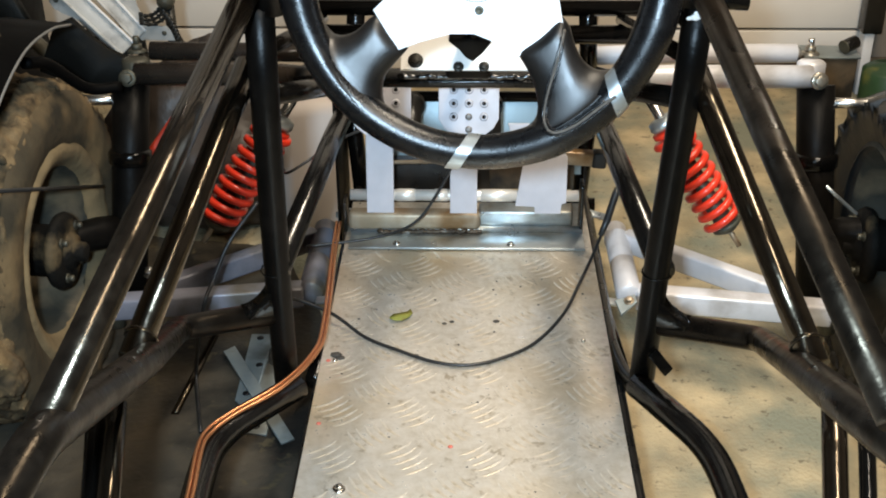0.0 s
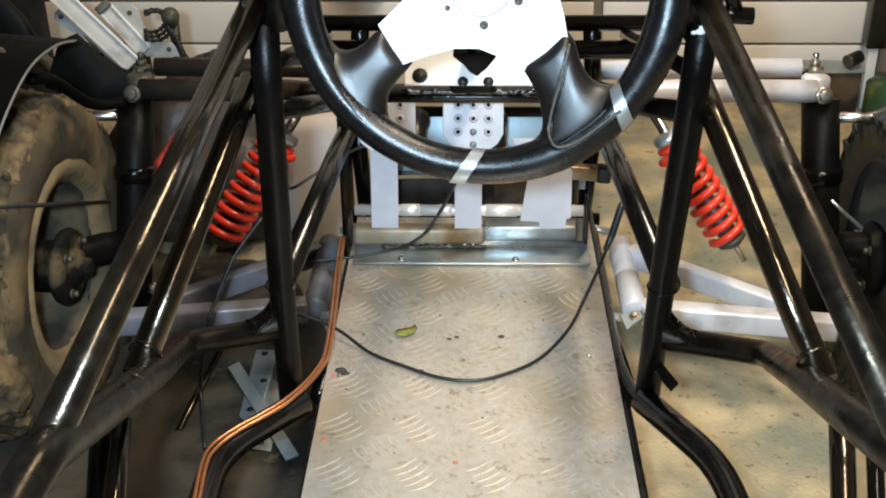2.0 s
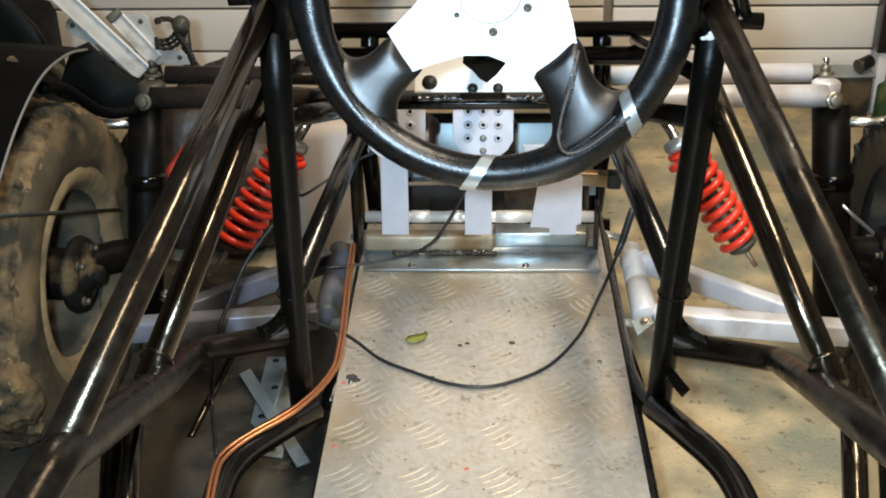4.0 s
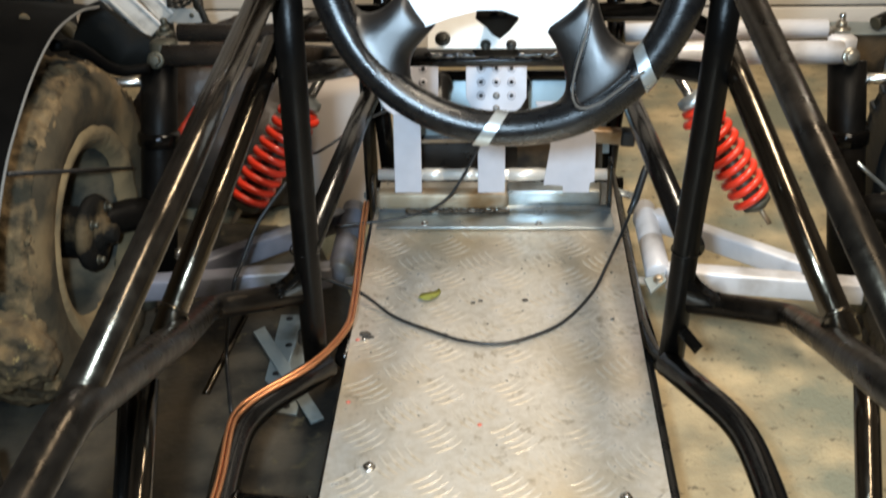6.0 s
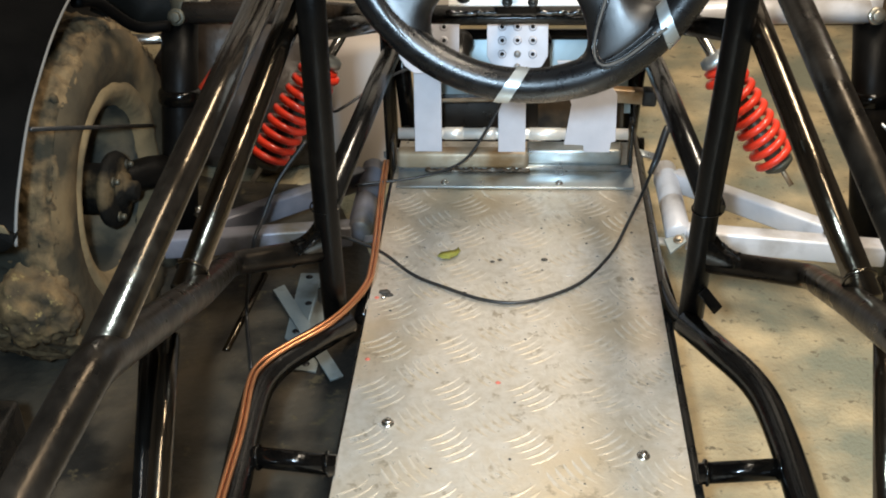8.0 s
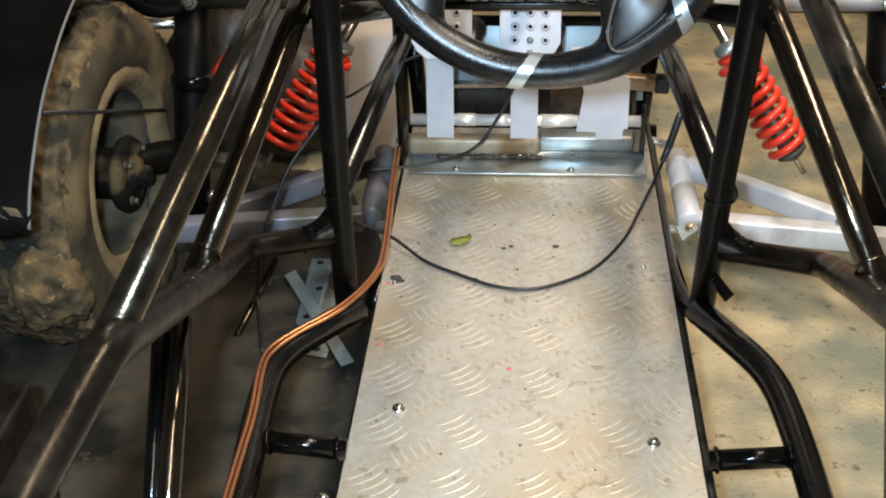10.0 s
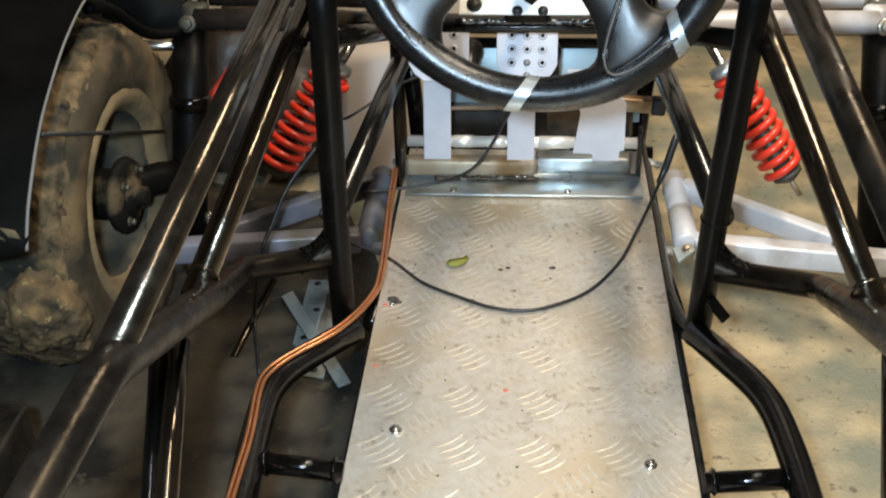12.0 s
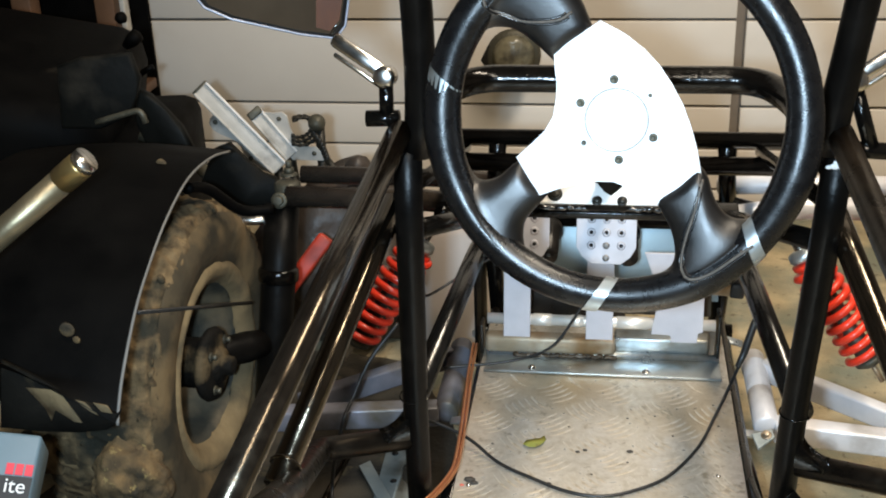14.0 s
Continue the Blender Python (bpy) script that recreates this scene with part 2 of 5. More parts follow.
BRASS = mat("tarnished_brass", (0.50, 0.36, 0.15), 0.35, 0.9, (0.3, 0.2, 0.08), 40, 0.6)
BARREL = mat("dull_yellowed_steel", (0.27, 0.225, 0.14), 0.36, 0.8, (0.15, 0.12, 0.075), 30, 0.7, 0.06, 150, 0.08, 0, 6, (0.12, 0.10, 0.065), 12, 0.52, 0.68)
TARNISH = mat("tarnished_steel", (0.34, 0.31, 0.25), 0.33, 0.8, (0.18, 0.155, 0.12), 60, 0.8, 0.1, 200, 0.08)
LENS = mat("dusty_lamp_glass", (0.22, 0.20, 0.135), 0.25, 0, (0.12, 0.11, 0.075), 30, 0.9, 0.3, 60, 0.08, 0, 6, (0.07, 0.062, 0.045), 22, 0.5, 0.64)
# warm specular tint puts the lamp's golden highlights into the tube paints
for sheen in (GLOSS, SATIN, RAIL):
    sheen.node_tree.nodes["Principled BSDF"].inputs["Specular Tint"].default_value = (1.0, 0.82, 0.60, 1)

# ---- building helpers ----
CX = 0.024      # the buggy's middle
MIRRORED = Matrix.Translation((2 * CX, 0, 0)) @ Matrix.Diagonal((-1, 1, 1, 1))


def part(name, bm, material, parent=None, label="", smooth=True):
    me = bpy.data.meshes.new(name)
    bmesh.ops.recalc_face_normals(bm, faces=bm.faces)
    for f in bm.faces:
        f.smooth = smooth
    bm.to_mesh(me)
    bm.free()
    me.materials.append(material)
    ob = new(name, me)
    ob.parent = parent
    if label:
        ob["label"] = label
    return ob


def thing(name, label, category, at=(0, 0, 0), group="", kind=""):
    ob = new(name)
    ob.location = at
    ob.empty_display_size = 0.1
    return tagged(ob, label, category, group, kind)


def world_part(name, bm, material, parent, label="", smooth=True):
    """A part whose mesh is given in world places, under a thing that stands at its own place."""
    if parent.parent and parent.parent.parent:
        parent = parent.parent
    shift = Vector((0, 0, 0))
    up = parent
    while up:
        shift += up.location
        up = up.parent
    bmesh.ops.translate(bm, verts=bm.verts, vec=-shift)
    return part(name, bm, material, parent, label, smooth)


def rounded(points, radius, steps=6):
    """A path with its corners bent to a radius."""
    pts = [Vector(p) for p in points]
    out = [pts[0]]
    for a, b, c in zip(pts, pts[1:], pts[2:]):
        u, v = (a - b).normalized(), (c - b).normalized()
        cut = min(radius, (a - b).length * 0.48, (c - b).length * 0.48)
        p, q = b + u * cut, b + v * cut
        for i in range(steps + 1):
            s = i / steps
            out.append(p * (1 - s) ** 2 + b * 2 * s * (1 - s) + q * s ** 2)
    out.append(pts[-1])
    return out


def spline(points, steps=8):
    """A smooth path through the points."""
    pts = [Vector(p) for p in points]
    pts = [pts[0] * 2 - pts[1]] + pts + [pts[-1] * 2 - pts[-2]]
    out = []
    for a, b, c, d in zip(pts, pts[1:], pts[2:], pts[3:]):
        for i in range(steps):
            t = i / steps
            out.append(0.5 * (2 * b + (c - a) * t + (2 * a - 5 * b + 4 * c - d) * t * t + (3 * b - a - 3 * c + d) * t ** 3))
    out.append(pts[-2])
    return out


def sweep(bm, path, radius, seg=16, cap=True, closed=False):
    path = [Vector(p) for p in path]
    n = len(path)
    radii = radius if isinstance(radius, (list, tuple)) else [radius] * n
    rings, side = [], None
    for i, p in enumerate(path):
        if closed:
            d = (path[(i + 1) % n] - path[i - 1]).normalized()
        else:
            d = (path[min(i + 1, n - 1)] - path[max(i - 1, 0)]).normalized()
        if side is None:
            side = d.cross(Vector((0.31, 0.17, 0.93))).normalized()
        side = (side - d * side.dot(d)).normalized()
        other = d.cross(side)
        rings.append([bm.verts.new(p + (side * math.cos(a) + other * math.sin(a)) * radii[i])
                      for a in (2 * math.pi * k / seg for k in range(seg))])
    for i in range(n if closed else n - 1):
        a, b = rings[i], rings[(i + 1) % n]
        for k in range(seg):
            bm.faces.new((a[k], a[(k + 1) % seg], b[(k + 1) % seg], b[k]))
    if cap and not closed:
        bm.faces.new(rings[0][::-1])
        bm.faces.new(rings[-1])
    return bm


def tube(points, radius, bend=0.05, seg=16):
    return sweep(bmesh.new(), rounded(points, bend), radius, seg)


def mirrored(points):
    return [(2 * CX - p[0], p[1], p[2]) for p in points]


def box(bm, centre, size, turn=(0, 0, 0), bevel=0.002, axes=None):
    m = axes.copy() if axes else Euler([radians(a) for a in turn]).to_matrix().to_4x4()
    made = bmesh.ops.create_cube(bm, size=1, matrix=Matrix.Translation(centre) @ m.to_3x3().to_4x4() @ Matrix.Diagonal((*size, 1)))
    if bevel:
        edges = {e for v in made["verts"] for e in v.link_edges}
        bmesh.ops.bevel(bm, geom=list(edges), offset=bevel, segments=2, affect="EDGES", profile=0.5)
    return bm


def slab(bm, outline, frame_m, thick, bevel=0.0015, hole=()):
    """A flat plate: outline in its own plane, from its face down by thick."""
    bottom = [bm.verts.new(frame_m @ Vector((x, y, -thick))) for x, y in outline]
    top = [bm.verts.new(frame_m @ Vector((x, y, 0))) for x, y in outline]
    n = len(outline)
    t = bm.faces.new(top)
    bm.faces.new(bottom[::-1])
    for i in range(n):
        bm.faces.new((bottom[i], bottom[(i + 1) % n], top[(i + 1) % n], top[i]))
    if bevel:
        bmesh.ops.bevel(bm, geom=list(t.edges), offset=bevel, segments=2, affect="EDGES", profile=0.5)
    return bm


def lathe(bm, profile, centre, axis, seg=32, cap=True):
    """profile: (along the axis, radius) pairs."""
    axis = Vector(axis).normalized()
    side = axis.cross(Vector((0.3, 0.1, 0.95))).normalized()
    other = axis.cross(side)
    rings = []
    for h, r in profile:
        rings.append([bm.verts.new(Vector(centre) + axis * h + (side * math.cos(a) + other * math.sin(a)) * max(r, 1e-4))
                      for a in (2 * math.pi * k / seg for k in range(seg))])
    for a, b in zip(rings, rings[1:]):
        for k in range(seg):
            bm.faces.new((a[k], a[(k + 1) % seg], b[(k + 1) % seg], b[k]))
    if cap and profile[0][1] > 0.001:
        bm.faces.new(rings[0][::-1])
    if cap and profile[-1][1] > 0.001:
        bm.faces.new(rings[-1])
    return bm


def plane_frame(origin, x_axis, normal):
    z = Vector(normal).normalized()
    x = Vector(x_axis)
    x = (x - z * x.dot(z)).normalized()
    y = z.cross(x)
    m = Matrix((x, y, z)).transposed().to_4x4()
    m.translation = origin
    return m


def bolt(bm, place, axis, r=0.006, h=0.005):
    lathe(bm, [(-0.001, r * 1.5), (0.0012, r * 1.5), (0.0014, r)], place, axis, 14)
    lathe(bm, [(0.001, r), (h, r), (h + 0.0006, r * 0.8)], place, axis, 6)
    return bm


# ---- the garage ----
WALL_Y = 2.9


def wall(name, centre, size, material, label):
    ob = part(name, box(bmesh.new(), centre, size, bevel=0), material, smooth=False)
    return tagged(ob, label, "wall", kind="structure")


bm = bmesh.new()
bmesh.ops.create_grid(bm, x_segments=60, y_segments=60, size=3.0)
for v in bm.verts:
    v.co.z = 0.004 * noise.noise(v.co * 2.3) + 0.002 * noise.noise(v.co * 9)
    if abs(v.co.x) > 2.95 or abs(v.co.y) > 2.95:
        v.co.z = 0
tagged(part("floor", bm, CONCRETE), "bare concrete garage floor with oily brown stains", "floor", kind="structure")
# Irregular dark sheet: oil stain with the left side's shade painted in
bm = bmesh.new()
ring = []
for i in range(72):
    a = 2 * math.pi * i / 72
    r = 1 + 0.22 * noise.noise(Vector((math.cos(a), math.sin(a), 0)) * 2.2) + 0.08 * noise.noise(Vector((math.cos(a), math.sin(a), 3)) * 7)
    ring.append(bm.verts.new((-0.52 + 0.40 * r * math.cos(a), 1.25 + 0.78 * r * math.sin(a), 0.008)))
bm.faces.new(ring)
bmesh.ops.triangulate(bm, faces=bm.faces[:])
tagged(part("oil_shade_patch", bm, OIL_SHADE), "broad dark patch on the concrete, oil and shade in its colour", "stain", kind="structure")
# Unseen walls and ceiling, added dark to keep bounce and reflections low
wall("wall_west", (-2.06, 0.2, 1.25), (0.12, 5.52, 2.5), PLASTER, "unseen grey side wall added to enclose the light")
wall("wall_east", (2.06, 0.2, 1.25), (0.12, 5.52, 2.5), PLASTER, "unseen grey side wall added to enclose the light")
wall("wall_south", (0, -2.5, 1.25), (4.0, 0.12, 2.5), PLASTER, "unseen grey rear wall added to enclose the light")
wall("ceiling", (0, 0.2, 2.56), (4.24, 5.52, 0.12), PLASTER, "unseen dim grey ceiling added to enclose the light")["category"] = "ceiling"
back = wall("wall_north", (0, WALL_Y + 0.06, 1.25), (4.0, 0.08, 2.5), GAP, "cream sectional cladding with horizontal joints")

# cladding boards, one above another, in two bays
heights = [0.0, 0.04, 0.152, 0.265, 0.487, 0.709, 0.931, 1.153, 1.375, 1.597, 1.819, 2.041, 2.263, 2.5]
for x0, x1 in ((-1.30, 0.325), (0.345, 1.045)):
    for z0, z1 in zip(heights, heights[1:]):
        bm = bmesh.new()
        box(bm, ((x0 + x1) / 2, WALL_Y + 0.008, (z0 + z1) / 2), (x1 - x0 - 0.004, 0.022, z1 - z0 - 0.007), bevel=0.003)
        part("panel", bm, CLAD, back)

# ---- the buggy ----
buggy = thing("buggy", "half-built off-road buggy with black tube frame on the floor", "buggy", (CX, 1.2, 0))


def frame_tube(name, points, radius=0.018, material=BLACK, bend=0.05, both=True, label="", seg=16):
    world_part(name, tube(points, radius, bend, seg), material, buggy, label)
    if both:
        world_part(name, tube(mirrored(points), radius, bend, seg), material, buggy, label)


frame_tube("pillar", [(0.2335, 1.100, 0.775), (0.2344, 1.0935, 0.8155), (0.2455, 1.078, 0.927), (0.262, 0.93, 1.42)], 0.0158, POST, bend=0.05, both=False)
frame_tube("pillar", [(-0.172, 1.102, 0.765), (-0.1651, 1.091, 0.835), (-0.1637, 1.078, 0.928), (-0.178, 0.93, 1.42)], 0.0158, POST, bend=0.05, both=False)
frame_tube("post", [(0.2383, 1.192, 0.246), (0.2400, 1.170, 0.448), (0.2438, 1.140, 0.600), (0.2440, 1.098, 0.775)], 0.0155, POST, bend=0.08, both=False)
frame_tube("post", [(-0.2045, 1.194, 0.236), (-0.2020, 1.175, 0.403), (-0.1955, 1.150, 0.560), (-0.1830, 1.098, 0.772)], 0.0155, POST, bend=0.08, both=False)
frame_tube("side_rail", [(0.2300, 1.1735, 0.272), (0.2990, 1.0520, 0.272), (0.3085, 0.9600, 0.272), (0.3110, 0.8600, 0.272), (0.318, 0.1, 0.272)], 0.0165, COAT, bend=0.055, both=False)
frame_tube("side_rail", [(-0.1850, 1.1640, 0.272), (-0.2700, 1.0610, 0.272), (-0.2700, 0.9600, 0.272), (-0.2625, 0.8600, 0.272), (-0.258, 0.1, 0.272)], 0.0165, COAT, bend=0.050, both=False)
frame_tube("floor_rail", [(0.214, 1.86, 0.235), (0.216, 1.2, 0.235), (0.216, 0.05, 0.235)], 0.0068, BLACK_DULL)
frame_tube("rung", [(0.214, 0.915, 0.262), (0.309, 0.915, 0.272)], 0.0115)
frame_tube("waist_rail", [(0.243, 1.184, 0.356), (0.356, 1.122, 0.374), (0.3131, 0.838, 0.5301), (0.2951, 0.68, 0.6087), (0.320, 0.50, 0.660), (0.320, 0.1, 0.68)], 0.0148, RAIL, bend=0.022, both=False)
frame_tube("waist_rail", [(-0.2000, 1.184, 0.367), (-0.311, 1.122, 0.381), (-0.2574, 0.836, 0.5346), (-0.2343, 0.545, 0.6755), (-0.251, 0.47, 0.6515), (-0.2539, 0.4, 0.6458), (-0.24, 0.1, 0.72)], 0.0148, RAIL, bend=0.022, both=False)
frame_tube("strut", [(0.2560, 1.165, 0.690), (0.2793, 1.06, 0.6362), (0.3247, 0.8410, 0.5315)], 0.0133, GLOSS, both=False)
frame_tube("strut", [(-0.2130, 1.165, 0.686), (-0.2329, 1.06, 0.6332), (-0.2721, 0.8420, 0.5319)], 0.0133, GLOSS, both=False)
frame_tube("diagonal", [(0.241, 1.09, 0.795), (0.290, 0.585, 0.668)], 0.0130, RAIL, both=False)
frame_tube("diagonal", [(-0.188, 1.09, 0.793), (-0.2420, 0.5560, 0.6607)], 0.0130, SATIN, both=False)
frame_tube("side_post", [(-0.2921, 0.835, 0.4884), (-0.2863, 0.735, 0.4043), (-0.2811, 0.645, 0.3286)], 0.0112, GLOSS, bend=0.02, both=False)
frame_tube("side_post", [(-0.3085, 0.825, 0.4828), (-0.302, 0.735, 0.4038), (-0.2961, 0.654, 0.3327)], 0.0075, bend=0.02, both=False)
frame_tube("side_post", [(0.3455, 0.835, 0.4918), (0.3395, 0.785, 0.4531), (0.3263, 0.675, 0.368)], 0.0112, GLOSS, bend=0.02, both=False)
frame_tube("side_post", [(0.3715, 0.829, 0.4918), (0.3655, 0.779, 0.4531), (0.3523, 0.675, 0.368)], 0.0075, bend=0.02, both=False)
frame_tube("footwell_tube", [(0.212, 1.86, 0.40), (0.221, 1.62, 0.43), (0.246, 1.165, 0.438)], 0.0150, COAT, bend=0.08)
frame_tube("footwell_post", [(0.225, 1.80, 0.43), (0.205, 1.80, 0.14)], 0.014)
frame_tube("nose_post", [(0.20, 1.72, 0.57), (0.215, 1.78, 0.42)], 0.014)
frame_tube("lower_rail", [(0.232, 1.92, 0.15), (0.228, 1.50, 0.17), (0.222, 1.22, 0.24)], 0.012)
frame_tube("dash_hoop", [(0.243, 1.10, 0.757), (0.232, 1.33, 0.756), (0.200, 1.40, 0.760), (-0.150, 1.40, 0.760), (-0.185, 1.33, 0.756), (-0.195, 1.10, 0.757)], 0.017, bend=0.05, both=False)
frame_tube("nose_bar", [(-0.24, 1.72, 0.575), (0.29, 1.72, 0.575)], 0.0125, both=False)
frame_tube("nose_bar", [(-0.22, 1.70, 0.540), (0.27, 1.70, 0.540)], 0.0145, both=False)
frame_tube("nose_brace", [(0.25, 1.71, 0.56), (0.244, 1.12, 0.71)], 0.009)
frame_tube("bulkhead_bar", [(-0.19, 1.80, 0.43), (0.24, 1.80, 0.43)], 0.014, both=False)
frame_tube("bulkhead_bar", [(-0.19, 1.80, 0.40), (0.24, 1.80, 0.40)], 0.009, both=False)
frame_tube("bulkhead_bar", [(-0.20, 1.90, 0.15), (0.25, 1.90, 0.15)], 0.014, both=False)
# column support beam with its weld bead
world_part("column_beam", box(bmesh.new(), (0.03, 1.50, 0.545), (0.34, 0.035, 0.012), (10, 0, 0), 0.003), BLACK, buggy)
def bead(points, radius):
    """A rough weld run along a line."""
    a, b = Vector(points[0]), Vector(points[1])
    n = 60
    path = [a.lerp(b, i / n) + Vector((0, 0.002 * noise.noise(Vector((i * 0.4, 1, 0))), 0.003 * noise.noise(Vector((i * 0.37, 5, 0))))) for i in range(n + 1)]
    return sweep(bmesh.new(), path, [radius * (0.75 + 0.45 * abs(math.sin(i * 0.9)) + 0.4 * noise.noise(Vector((i * 0.8, 9, 0)))) for i in range(n + 1)], 10)


world_part("weld_bead", bead([(-0.075, 1.484, 0.553), (0.135, 1.484, 0.553)], 0.0036), COAT, buggy, "weld bead under gloss paint")
frame_tube("column_stay", [(0.19, 1.49, 0.54), (0.245, 1.14, 0.66)], 0.012)

# weld collars and small fittings on the frame
for side in (1, -1):
    def c(x, y, z):
        return (CX + side * (x - CX), y, z)
    if side > 0:
        bm = bmesh.new()
        for dx, dz, r in ((0, 0, 0.0048), (0.006, 0.001, 0.0036), (-0.006, -0.001, 0.0030), (0.001, 0.004, 0.003)):
            bmesh.ops.create_icosphere(bm, subdivisions=2, radius=r, matrix=Matrix.Translation(c(0.238 + dx, 1.083, 0.765 + dz)) @ Matrix.Diagonal((1.1, 0.35, 0.7, 1)))
        world_part("weld", bm, WHITE, buggy, "bright grinding mark on the joint")
    axes = plane_frame(c(0.255, 1.166, 0.310), (side * 0.55, 0, -0.8), (side * 0.3, -0.8, 0.4))
    if side > 0:
        world_part("tab", box(bmesh.new(), c(0.255, 1.166, 0.310), (0.034, 0.014, 0.004), bevel=0.001, axes=axes), BLACK, buggy)
    corner, out = (Vector((0.2405, 1.179, 0.357)), Vector((0.113, -0.062, 0.018))) if side > 0 else (Vector((-0.2020, 1.179, 0.368)), Vector((-0.111, -0.062, 0.014)))
    rise = Vector((0, -0.12, 1))
    fr = plane_frame(corner, out, out.cross(rise) * side)
    hollow = [(0.048 - 0.036 * math.sin(q), (0.014 + 0.054 * (1 - math.cos(q))) * side) for q in (radians(90 * k / 8) for k in range(9))]
    world_part("gusset", slab(bmesh.new(), ([(0, 0), (0.048, 0)] + hollow + [(0, 0.068 * side)])[::side], fr @ Matrix.Translation((0, 0, 0.010)), 0.020, 0.005), BLACK, buggy)
    world_part("weld", bead([c(0.258, 1.150, 0.400), c(0.280, 1.142, 0.382)], 0.0016), BLACK, buggy, "rough weld run under black paint")
    # bracket that carries the arm's pivot
    for y, z, w in ((1.545, 0.165, 15), (1.85, 0.16, 0)):
        world_part("pivot_bracket", box(bmesh.new(), c(0.250, y, z - 0.004), (0.030, 0.014, 0.005), (24, side * 16, side * w), 0.0015), GALV, buggy)



def ring_bead(centre, axis, radius, thick=0.0026, n=40):
    """A rough weld run round a tube."""
    axis = Vector(axis).normalized()
    side = axis.cross(Vector((0.3, 0.2, 0.9))).normalized()
    other = axis.cross(side)
    path = []
    for i in range(n):
        a = 2 * math.pi * i / n
        wob = 0.0016 * noise.noise(Vector((math.cos(a) * 3, math.sin(a) * 3, centre[0] * 9)))
        path.append(Vector(centre) + (side * math.cos(a) + other * math.sin(a)) * (radius + 0.0008) + axis * wob)
    return sweep(bmesh.new(), path, [thick * (0.75 + 0.35 * abs(math.sin(i * 1.7))) for i in range(n)], 8, closed=True)


for x in (0.2400, -0.2030):
    world_part("weld", ring_bead((x, 1.1715, 0.432), (0.01, -0.1, 1), 0.0155, 0.0009), BLACK, buggy, "weld run under gloss paint")
for side in (1, -1):
    for x in (0.222, 0.296):
        world_part("weld", ring_bead((CX + side * (x - CX), 0.915, 0.2625 + 0.010 * (x - 0.214) / 0.095), (1, 0, 0.1), 0.0115, 0.0022), BLACK, buggy, "weld run under gloss paint")

for at, along in (((0.3205, 0.861, 0.541), (0.045, -0.219, -0.105)), ((-0.2685, 0.862, 0.541), (-0.039, -0.218, -0.101))):
    world_part("weld", ring_bead(at, along, 0.0135, 0.0018), GLOSS, buggy, "weld run under gloss paint")
for side, (x, y, z) in ((1, (0.2500, 1.150, 0.668)), (-1, (-0.2075, 1.150, 0.664))):
    world_part("weld", bead([(x, y, z), (x + side * 0.010, y - 0.020, z - 0.018)], 0.0022), GLOSS, buggy, "rough weld run at the joint")

world_part("plate_bracket", sweep(bmesh.new(), spline([(0.222, 1.395, 0.215), (0.218, 1.340, 0.228), (0.2195, 1.275, 0.240), (0.226, 1.215, 0.252), (0.236, 1.180, 0.268)], 6), 0.0085, 12), BLACK, buggy)
fr = plane_frame((0.2487, 1.4191, 0.238), (1, 0.35, 0), (-0.15, -0.35, 1))
world_part("plate_tab", slab(bmesh.new(), [(-0.016, -0.016), (0.014, -0.004), (0.016, 0.010), (-0.014, 0.012)], fr, 0.004, 0.001), OFFCUT, buggy, "galvanised bolted tab", smooth=False)
world_part("bolt", bolt(bmesh.new(), fr @ Vector((0.004, 0.002, 0)), (-0.15, -0.35, 1), 0.005, 0.006), RUSTY, buggy)
# floor plate
PAN = 0.25
bm = bmesh.new()
box(bm, (0.0205, 0.9, PAN - 0.0015), (0.379, 1.62, 0.003), bevel=0.0008)
floor_plate = world_part("floor_plate", bm, TREAD, buggy, "worn aluminium tread plate with five-bar pattern")
PITCH = 0.0885


def tread_bar(bm, c, along, across, high=0.00065):
    half, wide = 0.0220, 0.0021
    left, right, crest = [], [], []
    for a in range(7):
        u = a / 3 - 1
        spine = c + along * half * u + across * 0.0035 * (u * u - 0.5)
        w = wide * math.sqrt(max(0.0, 1 - u * u)) + 0.0002
        left.append(bm.verts.new(spine + across * w))
        right.append(bm.verts.new(spine - across * w))
        crest.append(bm.verts.new(spine + Vector((0, 0, high * max(0.05, 1 - u ** 4)))))
    for a in range(6):
        bm.faces.new((left[a], crest[a], crest[a + 1], left[a + 1]))
        bm.faces.new((crest[a], right[a], right[a + 1], crest[a + 1]))


rest = bmesh.new()
BARS = []
for kind, turn in ((0, radians(36)), (1, radians(-54))):
    along, across = Vector((math.cos(turn), math.sin(turn), 0)), Vector((-math.sin(turn), math.cos(turn), 0))
    bm = bmesh.new()
    tread_bar(bm, Vector((0, 0, 0)), along, across, 0.00065 - 0.00005 * kind)
    sample = part("tread_bar", bm, TREAD)
    shape = sample.data
    bpy.data.objects.remove(sample)
    for j in range(-11, 10):
        for i in range(-3, 4):
            for k in range(-2, 3):
                c = Vector((-0.046 + (i + 0.5 * kind) * PITCH, 1.053 + (j + 0.5 * kind) * PITCH, PAN)) + across * k * 0.0112
                if not (-0.160 < c.x < 0.200 and 0.1 < c.y < 1.53):
                    continue
                if c.y > 0.90 and len(BARS) < 300:
                    BARS.append((shape, c))
                else:
                    tread_bar(rest, c, along, across, 0.00065 - 0.00005 * kind)
world_part("tread_pattern", rest, TREAD, floor_plate)["kind"] = "stuff"
for shape, c in BARS:
    ob = new("tread_bar", shape)
    ob.parent = floor_plate
    ob.location = c - buggy.location
